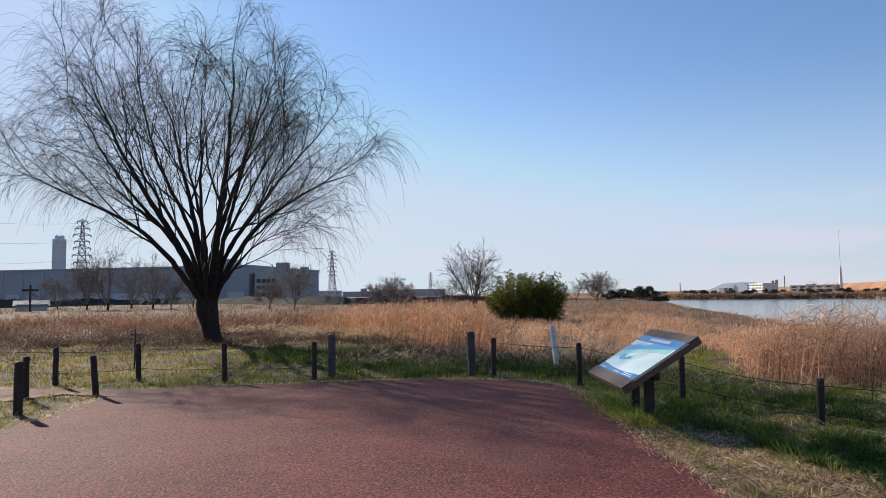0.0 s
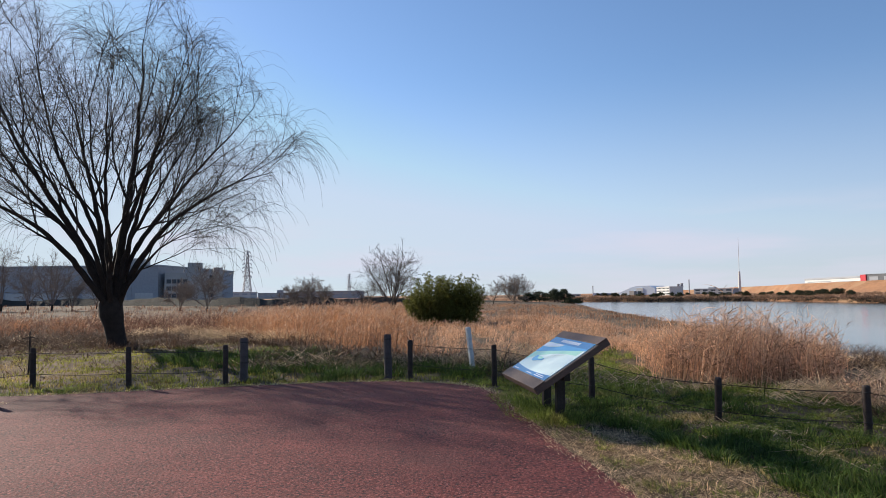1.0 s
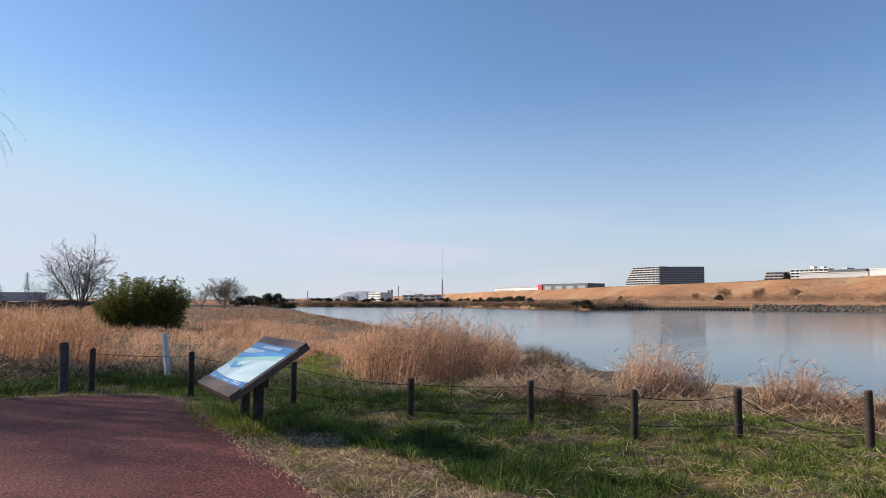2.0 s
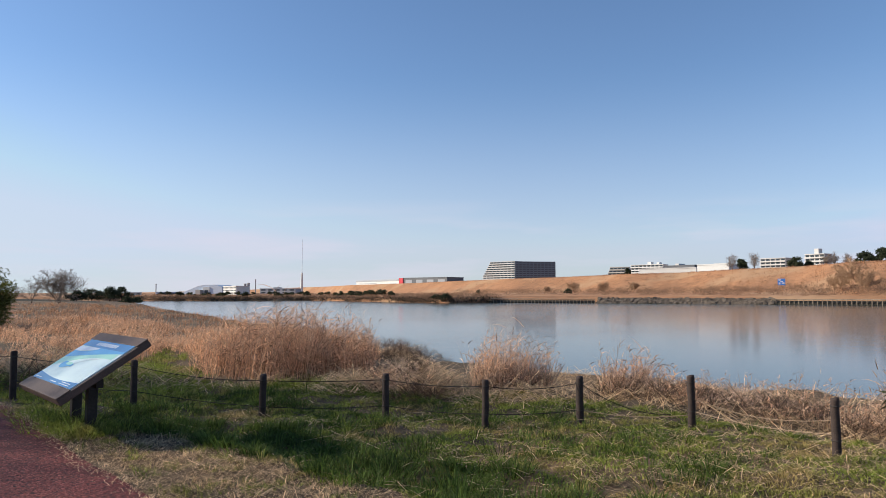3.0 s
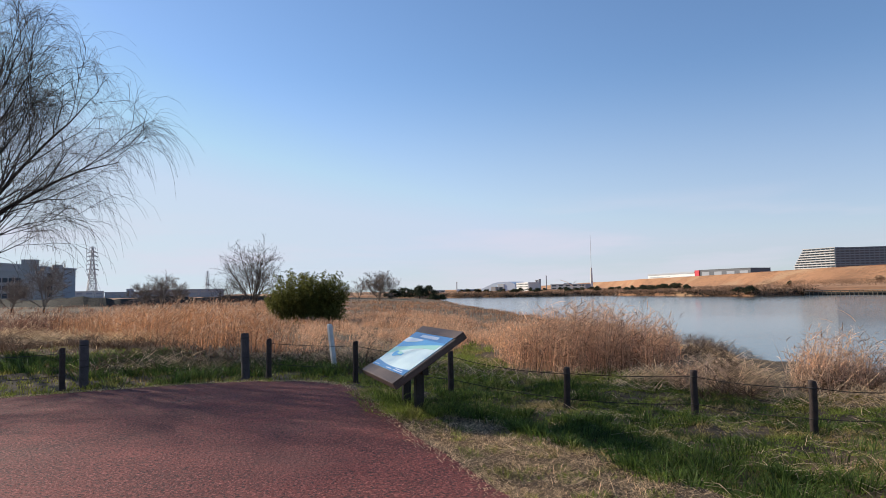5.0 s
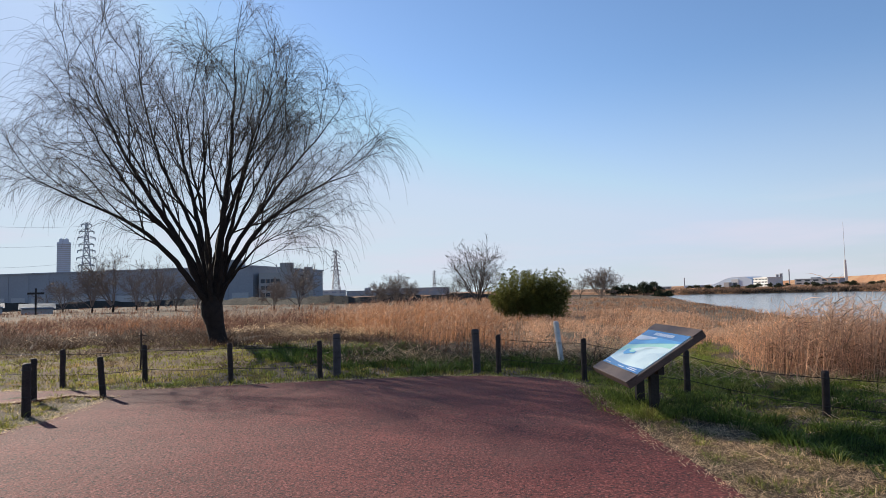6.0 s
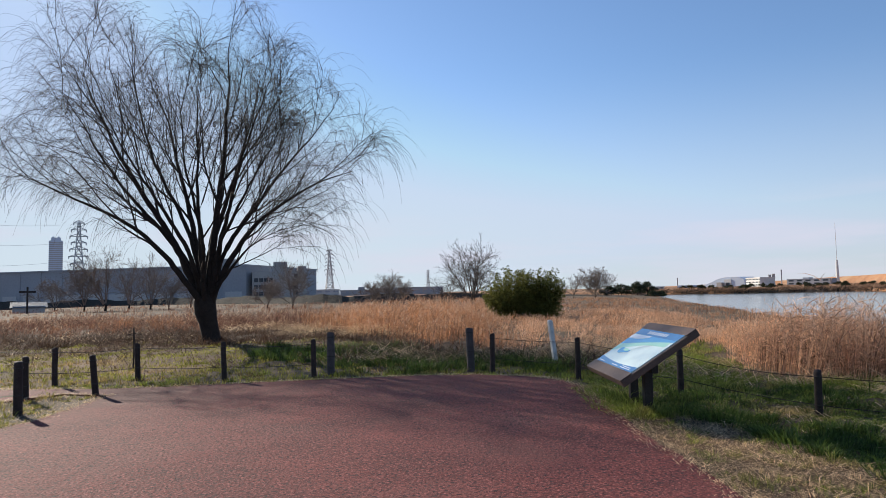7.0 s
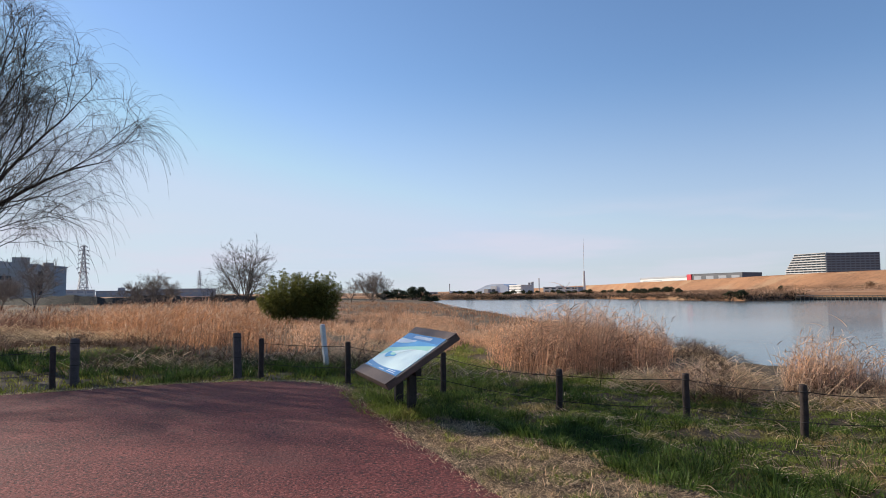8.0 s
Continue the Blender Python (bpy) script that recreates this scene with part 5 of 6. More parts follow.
for x0, x1, z0, z1 in ((-0.9, -0.2, 2.0, 2.35), (-0.3, 0.5, 1.45, 1.8), (0.1, 0.9, 0.95, 1.3), (-0.85, -0.35, 0.7, 1.3)):
    part("white_mark", boxed(x0, x1, -0.075, -0.052, z0, z1), WHITE, bs)
for x in (-0.8, 0.8):
    part("leg", boxed(x - 0.07, x + 0.07, 0.055, 0.16, -1.2, 2.4), STEEL, bs)

# ---- reeds, brush and grass ----
def scatter(n, x0, x1, y0, y1, seed, test=None):
    g = np.random.default_rng(seed)
    x, y = g.uniform(x0, x1, n), g.uniform(y0, y1, n)
    if test is not None:
        k = test(x, y)
        x, y = x[k], y[k]
    return np.column_stack([x, y, land(x, y)])


def patchy(x, y, size, seed):
    """Smooth random field between about -1 and 1."""
    g = np.random.default_rng(seed)
    out = 0
    for k in range(5):
        a, p = g.uniform(0, 2 * np.pi), g.uniform(0, 2 * np.pi)
        f = 2 * np.pi / size * g.uniform(0.6, 1.7)
        out = out + np.sin((x * np.cos(a) + y * np.sin(a)) * f + p)
    return out / 3


REED_X = [-200, -60, -20, -14, -10, -8, -5, -2.6, -1, 0.5, 2.2, 3.2, 4.3, 5.4, 5.8, 6.6, 7.6, 8.3, 9.0, 10.5, 16, 60]
REED_Y = [30, 28, 27, 27, 28, 30, 29, 23.0, 19, 17.0, 16.6, 16.6, 16.4, 16.4, 13.6, 12.0, 11.6, 10.9, 10.6, 10.2, 12, 30]


def off_shore(x, y):
    return np.interp(y, SHORE_Y, SHORE_X) - x


def in_reeds(x, y):
    edge = np.interp(x, REED_X, REED_Y)
    clearing = np.interp(np.degrees(np.arctan2(x, y)), [15.5, 17, 18.5, 20.4, 22.3, 23.6, 24.6], [0, 17.5, 19.5, 22.0, 20.0, 15.5, 0])
    edge = np.where(np.hypot(x, y) < clearing + 0.5 * patchy(x, y, 1.4, 42), 99, edge)
    return (y > edge + 0.5 * patchy(x, y, 4, 1) + 0.35 * patchy(x, y, 1.4, 41)) & (off_shore(x, y) > 1.2)


def on_path(x, y, gap=0.0):
    top = np.interp(x, [-18, -12, -7.66, -5.64, -3.81, -2.3, -0.38, 0.66, 1.44, 2.03, 2.2], [12.6, 12.3, 11.96, 11.82, 12.1, 12.45, 12.78, 12.7, 12.3, 11.65, 10.6])
    low = np.interp(x, [-18, -9, -6.73, -6.14, -5.31], [6.5, 9.4, 10.5, 11.3, 10.95])
    main = (x < 2.15 - gap) & (x > -5.26 + gap) & (y < top - gap)
    return main | ((x <= -5.26 + gap) & (x > -18) & (y > low + gap) & (y < top - gap))


def join(pieces):
    v, q, t, o = [], [], [], 0
    for a, b, c in pieces:
        v.append(a)
        q.append(b + o)
        t.append(c + o)
        o += len(a)
    return np.concatenate(v), [np.concatenate(q), np.concatenate(t)]


def reeds(name, base, height, seed, leaves=4, stem=0.008, leaf=0.013, label="", plume=0.6, slant=0.16, wide=1.0, mat=None, nod=0.12, segs=3):
    """Reeds: each a stem that nods at the top, arching leaves and often a plume; one mesh for stems and leaves, one for plumes."""
    g = np.random.default_rng(seed)
    k = len(base)
    a = g.uniform(0, 2 * np.pi, k)
    way = np.column_stack([np.cos(a), np.sin(a), np.zeros(k)]) * (slant * g.random(k))[:, None] + np.array([slant * 0.5, slant * 0.1, 1.0])
    v, q, t, mid = arcs(base, way, height, np.full(k, stem * wide), nod * slant / 0.16 * 0.5, seed)
    pieces = [(v, q, t)]
    top_way = mid[:, 3] - mid[:, 2]
    for n in range(leaves):
        f = g.uniform(0.5, 2.85, k)
        i = f.astype(int)
        rows = np.arange(k)
        p = mid[rows, i] + (mid[rows, i + 1] - mid[rows, i]) * (f - i)[:, None]
        a = g.uniform(0, 2 * np.pi, k)
        out = np.column_stack([np.cos(a) + 0.25, np.sin(a), g.uniform(0.5, 2.2, k)])
        v, q, t, _ = arcs(p, out, height * g.uniform(0.13, 0.3, k), np.full(k, leaf * wide), 0.3, seed + 3 + n, segs)
        pieces.append((v, q, t))
    v, f = join(pieces)
    ob = tagged(part(name, mesh_of(name, v, f, mat or REED)), label, "reeds", kind="stuff")
    has = g.random(k) < plume
    p, d = mid[has, 3], top_way[has]
    if len(p):
        m = len(p)
        d = d / np.linalg.norm(d, axis=1, keepdims=True)
        pieces = []
        for n in range(segs):
            s = p - d * g.uniform(0.0, 0.12, m)[:, None]
            e = d + g.normal(0, 0.3, (m, 3)) + np.array([0.35, 0.08, 0.1])
            v, q, t, _ = arcs(s, e, g.uniform(0.07, 0.16, m), np.full(m, 0.008 * wide), 0.2, seed + 20 + n, 2)
            pieces.append((v, q, t))
        v, f = join(pieces)
        tagged(part("reed_plumes", mesh_of("reed_plumes", v, f, PLUME)), "feathery pale plumes on dry reeds", "reeds", kind="stuff")
    return ob


def clumped(clumps, per, x0, x1, y0, y1, reach, seed, test):
    """Stems gathered in clumps: base points, a height share from clump to clump, and each stem's way out of its clump."""
    g = np.random.default_rng(seed)
    c = scatter(clumps, x0, x1, y0, y1, seed, test)
    k = len(c)
    share = np.repeat(np.clip(g.normal(1.0, 0.24, k), 0.5, 1.35), per)
    a, q = g.uniform(0, 2 * np.pi, k * per), g.random(k * per) ** 0.7
    r = np.repeat(reach * g.uniform(0.5, 1.3, k), per) * q
    x, y = np.repeat(c[:, 0], per) + np.cos(a) * r, np.repeat(c[:, 1], per) + np.sin(a) * r
    return np.column_stack([x, y, land(x, y)]), share * (1.08 - 0.3 * q ** 2) * g.uniform(0.62, 1.1, k * per)


def slope_down(b):
    """The stand thins and lowers away from the lawn."""
    return np.interp(b[:, 1] + np.maximum(0, b[:, 0] - 9) * 1.5, [14, 17, 20, 26, 40], [1.0, 0.9, 0.66, 0.48, 0.42])


def fall(b):
    """The field is lower towards the river and the dike, and trodden low before the thicket."""
    f = np.interp(b[:, 0] / b[:, 1], [-0.6, -0.28, -0.12, -0.02, 0.05, 0.085, 0.19, 0.22, 0.3], [0.55, 0.62, 0.85, 1.0, 0.85, 0.32, 0.32, 0.46, 0.4])
    return f * np.interp(b[:, 1], [17, 24, 32, 60, 120], [0.75, 1.0, 1.0, 0.8, 0.62])


def trough(x, y):
    """The stand sinks along a gap through which the water shows."""
    return np.interp(np.degrees(np.arctan2(x, y)), [19.6, 20.6, 21.4, 22.4], [1.0, 0.5, 0.5, 1.0])


# the tall stand by the water
b, s = clumped(900, 24, 5.4, 13.5, 10.8, 26, 0.32, 101, lambda x, y: (patchy(x, y, 1.3, 31) > -0.35) & in_reeds(x, y) & (x / y < 0.735))
reeds("reed_stand", b, 1.22 * s * slope_down(b) * trough(b[:, 0], b[:, 1]) * np.interp(b[:, 0] / b[:, 1], [0.415, 0.49, 0.62, 0.735], [0.55, 1, 1, 0.72]), 103, 4, stem=0.009, leaf=0.014, label="tall stand of dry brown reeds by the water", slant=0.24, plume=0.5)
# lower clumps along the shore: middle, reach, height, count and slant
g = np.random.default_rng(55)
for k, (cx, cy, rx, ry, h, n, sl) in enumerate(((8.2, 10.0, 0.7, 0.8, 0.55, 700, 0.8), (9.9, 9.15, 0.62, 0.6, 0.98, 620, 0.4), (10.5, 8.8, 0.4, 0.4, 0.8, 200, 0.5), (11.0, 7.1, 0.5, 0.45, 0.76, 420, 0.5), (11.0, 6.2, 0.5, 0.5, 0.45, 300, 0.7), (11.1, 5.4, 0.9, 0.6, 0.42, 520, 0.8),
                                                (11.2, 4.5, 0.8, 0.6, 0.34, 380, 0.9), (11.3, 3.6, 0.7, 0.6, 0.40, 160, 0.6), (10.9, 2.75, 0.5, 0.35, 0.85, 300, 0.45), (13.2, 6.0, 0.9, 1.2, 0.4, 160, 0.5))):
    a, q = g.uniform(0, 2 * np.pi, n), np.sqrt(g.random(n))
    x, y = cx + np.cos(a) * q * rx, cy + np.sin(a) * q * ry
    b = np.column_stack([x, y, land(x, y)])
    hh = h * (1.05 - 0.25 * q ** 2) * g.uniform(0.45, 1.15, n) * np.clip(1 + 0.3 * patchy(x, y, 0.5, 61), 0.6, 1.4)
    reeds("reed_clump", b, hh, 200 + 31 * k, 3, stem=0.010, leaf=0.013, label="low broken clump of dry reeds on the bank", slant=sl, plume=0.2, mat=PALEREED)
# the field behind the lawn
clear = lambda x, y: in_reeds(x, y) & ~((x > 5.2) & (y < 26)) & (np.hypot((x - 4.6) / 3.0, (y - 38.5) / 2.2) > 1)
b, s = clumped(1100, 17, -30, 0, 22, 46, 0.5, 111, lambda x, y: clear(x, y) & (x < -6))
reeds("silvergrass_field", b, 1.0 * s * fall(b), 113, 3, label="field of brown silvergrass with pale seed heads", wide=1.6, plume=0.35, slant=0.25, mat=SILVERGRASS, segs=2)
b, s = clumped(1150, 17, -7, 6, 15, 46, 0.45, 115, lambda x, y: clear(x, y) & (x >= -6) & (x < 0.045 * y + 1.2))
reeds("reed_field", b, 1.08 * s * fall(b), 117, 3, label="field of dry rust-brown reeds behind the lawn", wide=1.25, plume=0.5, slant=0.18, mat=RUSTREED, segs=2)
b, s = clumped(850, 18, 0.5, 14, 15, 46, 0.45, 118, lambda x, y: clear(x, y) & (x >= 0.045 * y + 1.2))
reeds("reed_field", b, 1.05 * s * fall(b) * trough(b[:, 0], b[:, 1]), 119, 4, label="trodden field of dry pale brown reeds", wide=1.3, plume=0.3, slant=0.4, segs=2)
b, s = clumped(900, 16, 3, 45, 26, 120, 0.8, 127, clear)
reeds("reed_field", b, 1.1 * s * fall(b) * trough(b[:, 0], b[:, 1]), 128, 3, label="dry orange reeds towards the river bend", wide=2.2, plume=0.4, mat=RUSTREED, segs=2)
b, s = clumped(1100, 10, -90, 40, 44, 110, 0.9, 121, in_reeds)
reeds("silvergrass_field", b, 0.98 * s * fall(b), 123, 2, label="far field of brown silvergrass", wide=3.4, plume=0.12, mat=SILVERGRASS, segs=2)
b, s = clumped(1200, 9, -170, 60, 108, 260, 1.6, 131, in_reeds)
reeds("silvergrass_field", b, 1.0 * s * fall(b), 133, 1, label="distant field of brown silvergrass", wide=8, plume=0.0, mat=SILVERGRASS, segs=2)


# flattened straw: heaps along the reed edge and litter
def straw(name, base, length, seed, label, lift=0.25, width=0.012, mat=STRAW):
    g = np.random.default_rng(seed)
    k = len(base)
    a = g.uniform(0, 2 * np.pi, k)
    end = base + np.column_stack([np.cos(a) * length, np.sin(a) * length, length * g.uniform(-0.1, lift, k)])
    v, q, t = strips(base, end, np.full(k, width), np.column_stack([0 * a, 0 * a, length * g.uniform(0, lift * 0.8, k)]), seed + 1)
    return tagged(part(name, mesh_of(name, v, [q, t], mat)), label, "straw", kind="stuff")


def heap(cx, cy, rx, ry, h, n, g):
    a, q = g.uniform(0, 2 * np.pi, n), np.sqrt(g.random(n))
    x, y = cx + np.cos(a) * q * rx, cy + np.sin(a) * q * ry
    return np.column_stack([x, y, land(x, y) + h * (1 - q ** 2) * g.uniform(0.1, 1, n)])


g = np.random.default_rng(66)
b = np.concatenate([heap(*s, g) for s in ((-0.9, 15.7, 1.7, 0.8, 0.3, 500), (1.0, 15.8, 1.6, 0.8, 0.3, 600), (3.0, 15.4, 1.3, 0.9, 0.4, 900), (-4.4, 26.5, 2.4, 1.2, 0.45, 900), (-2.4, 24.5, 1.6, 1.0, 0.4, 1100), (-7.5, 29, 2.5, 1.2, 0.4, 1200),
                                              (-12, 24.3, 4, 1.5, 0.35, 600), (-18, 22.5, 4, 1.5, 0.35, 500), (7.4, 10.4, 0.9, 0.8, 0.3, 450), (8.4, 9.4, 0.8, 0.6, 0.45, 900), (9.4, 8.2, 1.6, 0.7, 0.15, 500), (5.0, 12.5, 1.0, 0.7, 0.2, 120), (4.6, 14.3, 1.5, 1.2, 0.3, 300), (10.6, 6.4, 1.2, 1.3, 0.15, 350), (10.3, 4.4, 1.0, 1.8, 0.12, 450), (9.0, 10.7, 0.9, 0.8, 0.5, 1500), (9.9, 11.3, 0.8, 0.6, 0.3, 800), (6.4, 12.0, 0.6, 0.3, 0.15, 200), (8.0, 11.2, 0.7, 0.4, 0.25, 500), (3.6, 16.2, 1.2, 0.6, 0.5, 900), (15.0, 18.6, 1.2, 1.2, 0.3, 900))])
straw("straw_heaps", b, np.random.default_rng(67).uniform(0.2, 0.75, len(b)), 68, "flattened heaps of pale dry reed stalks", 0.3)
# the heaps at the shore reed clumps darken the clumps' feet
b = np.concatenate([heap(*q, g) for q in ((-10, 23.5, 3, 0.8, 0.7, 3000), (-15, 22.6, 3, 0.9, 0.75, 3200), (-20, 23, 3, 1.0, 0.75, 2600), (-12, 25.6, 3.5, 0.7, 0.6, 1800), (-17.5, 25, 3, 0.7, 0.6, 1600), (-7.0, 26.4, 1.4, 0.6, 0.4, 700), (-8.9, 25.6, 0.7, 0.5, 0.6, 500), (-3.2, 23.2, 1.6, 0.5, 0.35, 700), (-13, 19.6, 3, 0.7, 0.25, 1000), (-9, 20.3, 2, 0.5, 0.2, 600),
                                            (0.2, 15.9, 1.6, 0.6, 0.5, 1100), (-1.4, 18.0, 1.3, 0.7, 0.5, 900), (-1.7, 15.4, 0.8, 0.4, 0.35, 300), (14.6, 17.6, 1.6, 1.0, 0.5, 1500), (11.0, 7.0, 0.7, 0.6, 0.25, 700), (11.0, 5.8, 0.9, 0.9, 0.25, 900), (11.1, 4.4, 0.9, 0.9, 0.2, 800), (9.9, 9.1, 0.7, 0.5, 0.3, 600), (8.4, 10.0, 0.8, 0.7, 0.4, 700), (10.8, 3.0, 0.6, 0.6, 0.2, 400), (15.6, 19.6, 1.0, 1.4, 0.5, 1200), (2.0, 15.4, 1.0, 0.5, 0.4, 400), (3.0, 14.2, 0.5, 0.4, 0.45, 250), (7.6, 8.9, 0.5, 0.4, 0.25, 300), (8.9, 10.4, 0.6, 0.5, 0.5, 500))])
straw("dead_grass_heaps", b, np.random.default_rng(69).uniform(0.15, 0.5, len(b)), 70, "dark brown heaps of dead grass", 0.5, 0.012, DEAD)
b = scatter(7000, 2.2, 9.5, -1.5, 10, 141, lambda x, y: (x > 2.25) & (patchy(x, y, 1.6, 5) > 0.1))
b[:, 2] += 0.03
straw("straw_litter", b, np.random.default_rng(142).uniform(0.06, 0.32, len(b)), 143, "scattered pale straw on the verge", 0.2, 0.009)
b = scatter(1500, -24, 4, 13, 27, 151, lambda x, y: ~on_path(x, y) & ~in_reeds(x, y) & ((y > 21 + 2 * patchy(x, y, 5, 6)) | ((x < -9) & (y < 20))))
b[:, 2] += 0.03
straw("straw_litter", b, np.random.default_rng(152).uniform(0.15, 0.5, len(b)), 153, "scattered dry stalks on the lawn", 0.25, 0.014)


# the littered shore: straw on the mud and single bent stalks over the water
b = scatter(7000, 8.5, 16.6, 0.5, 15, 157, lambda x, y: (off_shore(x, y) > 0.25) & (off_shore(x, y) < 7.2) & ~in_reeds(x, y))
b[:, 2] += 0.02
straw("shore_straw", b, np.random.default_rng(158).uniform(0.12, 0.6, len(b)), 159, "washed-up pale straw on the muddy shore", 0.3, 0.011)
b = scatter(700, 10.0, 16.0, 0.8, 13, 160, lambda x, y: (off_shore(x, y) > 0.3) & (off_shore(x, y) < 6.5) & (patchy(x, y, 2.5, 24) > -0.1) & (np.degrees(np.arctan2(x, y)) > 55) & (y < 8))
reeds("single_reeds", b, np.random.default_rng(163).uniform(0.2, 0.6, len(b)), 164, 4, stem=0.008, leaf=0.013, label="single bent dry reed stalks at the water's edge", slant=0.6, plume=0.2)
b = scatter(420, 3.5, 10.5, 0.5, 9.5, 165, lambda x, y: off_shore(x, y) > 6)
b[:, 2] += 0.05
straw("loose_stalks", b, np.random.default_rng(166).uniform(0.2, 0.7, len(b)), 167, "loose pale reed stalks lying on the grass", 0.12, 0.009)


# grass: green on the lawns, dry on the trodden verge
def verge(x, y):
    """The dry strip along the path's right edge."""
    return (x - 2.2) < VERGE(y) + 0.16 * patchy(x, y, 1.2, 2)


def grass(name, b, lo, hi, width, mat, seed, label, lean=0.6):
    g = np.random.default_rng(seed)
    h = g.uniform(lo, hi, len(b)) * np.clip(1 + 0.55 * patchy(b[:, 0], b[:, 1], 1.1, seed), 0.3, 2.0)
    ob = part(name, blades(name, b, h, np.full(len(b), width), h * lean, mat, seed + 1))
    return tagged(ob, label, "grass", kind="stuff")


def tussocks(name, count, per, area, reach, lo, hi, width, mat, seed, label, test):
    """Tufts of blades that arch outward from their middles."""
    g = np.random.default_rng(seed)
    c = scatter(count, *area, seed, test)
    k = len(c) * per
    size = np.repeat(np.clip(g.lognormal(0, 0.35, len(c)), 0.45, 2.2), per)
    a, q = g.uniform(0, 2 * np.pi, k), np.sqrt(g.random(k))
    out = np.stack([np.cos(a), np.sin(a)], 1)
    xy = np.repeat(c[:, :2], per, 0) + out * (reach * 0.55 * q * size)[:, None]
    base = np.column_stack([xy, land(xy[:, 0], xy[:, 1]) - 0.01])
    h = g.uniform(lo, hi, k) * size * (1.1 - 0.45 * q)
    spread = h * g.uniform(0.4, 1.7, k) * (0.4 + q)
    tip = base + np.column_stack([out * spread[:, None] + g.normal(0, 0.015, (k, 2)), h])
    v, qd, t = strips(base, tip, np.full(k, width), np.column_stack([-out * spread[:, None] * 0.22, h * 0.18]), seed + 1)
    return tagged(part(name, mesh_of(name, v, [qd, t], mat)), label, "grass", kind="stuff")


lawn = lambda x, y: ~on_path(x, y, -0.05) & ~in_reeds(x, y) & (off_shore(x, y) > 3.0)
fence_side = lambda x, y: lawn(x, y) & ~verge(x, y) & (off_shore(x, y) > 6.6)
# by the fence and the board
b = scatter(120000, 2.2, 9.8, -1.5, 13.4, 161, lambda x, y: fence_side(x, y) & (patchy(x, y, 1.5, 12) + 0.9 * patchy(x, y, 0.42, 13) > -0.6))
grass("green_grass", b, 0.02, 0.05, 0.012, GRASS, 162, "green winter grass by the fence", 2.2)
tussocks("grass_tufts", 3200, 30, (2.2, 9.8, 0.5, 13.6), 0.15, 0.025, 0.06, 0.008, GRASS, 171, "green grass tufts by the fence", lambda x, y: fence_side(x, y) & (patchy(x, y, 1.7, 12) > -0.35))
tussocks("tall_grass_tufts", 330, 56, (2.2, 9.2, 3.5, 13.6), 0.24, 0.06, 0.13, 0.009, RANKSHADE, 175, "tall dark green grass tufts by the fence", lambda x, y: fence_side(x, y) & (patchy(x, y, 1.9, 14) > 0.1) & (x + y > 10.5))
b = scatter(12000, 2.4, 10.2, 0.5, 12.5, 177, lambda x, y: fence_side(x, y) & (patchy(x, y, 1.5, 12) < -0.25))
b[:, 2] += 0.01
straw("dry_litter", b, np.random.default_rng(178).uniform(0.05, 0.22, len(b)), 179, "dry pale grass between green tufts", 0.3, 0.005, STRAW)
b = scatter(6500, 5.5, 10.2, 0.6, 4.6, 187, lambda x, y: lawn(x, y) & (patchy(x, y, 1.3, 28) > -0.5))
b[:, 2] += 0.015
straw("dry_litter", b, np.random.default_rng(188).uniform(0.05, 0.22, len(b)), 189, "dry pale grass between green tufts", 0.25, 0.006, STRAW)
# dark tufts colour in the shade that the verge's drop casts
brink = lambda x, y: (x - 2.2 - VERGE(y) > 0.02) & (x - 2.2 - VERGE(y) < 1.45 + 0.3 * patchy(x, y, 1.4, 23)) & (patchy(x, y, 0.9, 22) > -0.5)
tussocks("brink_tufts", 1600, 60, (2.2, 6.0, 2.2, 10.8), 0.22, 0.07, 0.15, 0.009, RANKSHADE, 173, "green grass below the verge's brink, darkened for its shade", brink)
tussocks("rank_tufts", 800, 46, (3.6, 8.4, 3.2, 11.5), 0.2, 0.05, 0.11, 0.009, RANKSHADE, 174, "patches of dark green rank grass by the fence", lambda x, y: fence_side(x, y) & (patchy(x, y, 1.6, 26) > -0.15) & (x + 0.8 * y > 8.6))
tussocks("tongue_tufts", 1700, 26, (3.2, 8.6, 11.2, 21.5), 0.22, 0.06, 0.15, 0.012, GRASS, 176, "green grass tufts in a clearing of the reeds", lambda x, y: lawn(x, y) & (patchy(x, y, 1.6, 27) > -0.3))
# the trodden verge
b = scatter(82000, 2.1, 5.0, -2.5, 10.4, 181, lambda x, y: lawn(x, y) & verge(x, y))
b[:, 2] += 0.005
straw("dry_verge_grass", b, np.random.default_rng(182).uniform(0.03, 0.11, len(b)), 183, "matted dry grass on the trodden verge", 0.22, 0.0045, STRAW)
b = scatter(24000, 2.1, 5.0, 0.5, 10.4, 184, lambda x, y: lawn(x, y) & verge(x, y))
tussocks("dry_verge_tufts", 1500, 14, (2.15, 5.0, 0.5, 10.4), 0.07, 0.02, 0.055, 0.005, STRAW, 193, "dry pale tufts on the trodden verge", lambda x, y: lawn(x, y) & verge(x, y) & (patchy(x, y, 0.5, 25) > -0.1))
straw("dead_verge_grass", b, np.random.default_rng(185).uniform(0.03, 0.10, len(b)), 186, "brown dead grass on the trodden verge", 0.5, 0.005, DEAD)
tussocks("verge_tufts", 2800, 14, (2.15, 5.0, 0.5, 10.4), 0.06, 0.03, 0.07, 0.005, GRASS, 191, "small green tufts on the dry verge", lambda x, y: lawn(x, y) & verge(x, y) & (patchy(x, y, 0.9, 15) > -0.1))
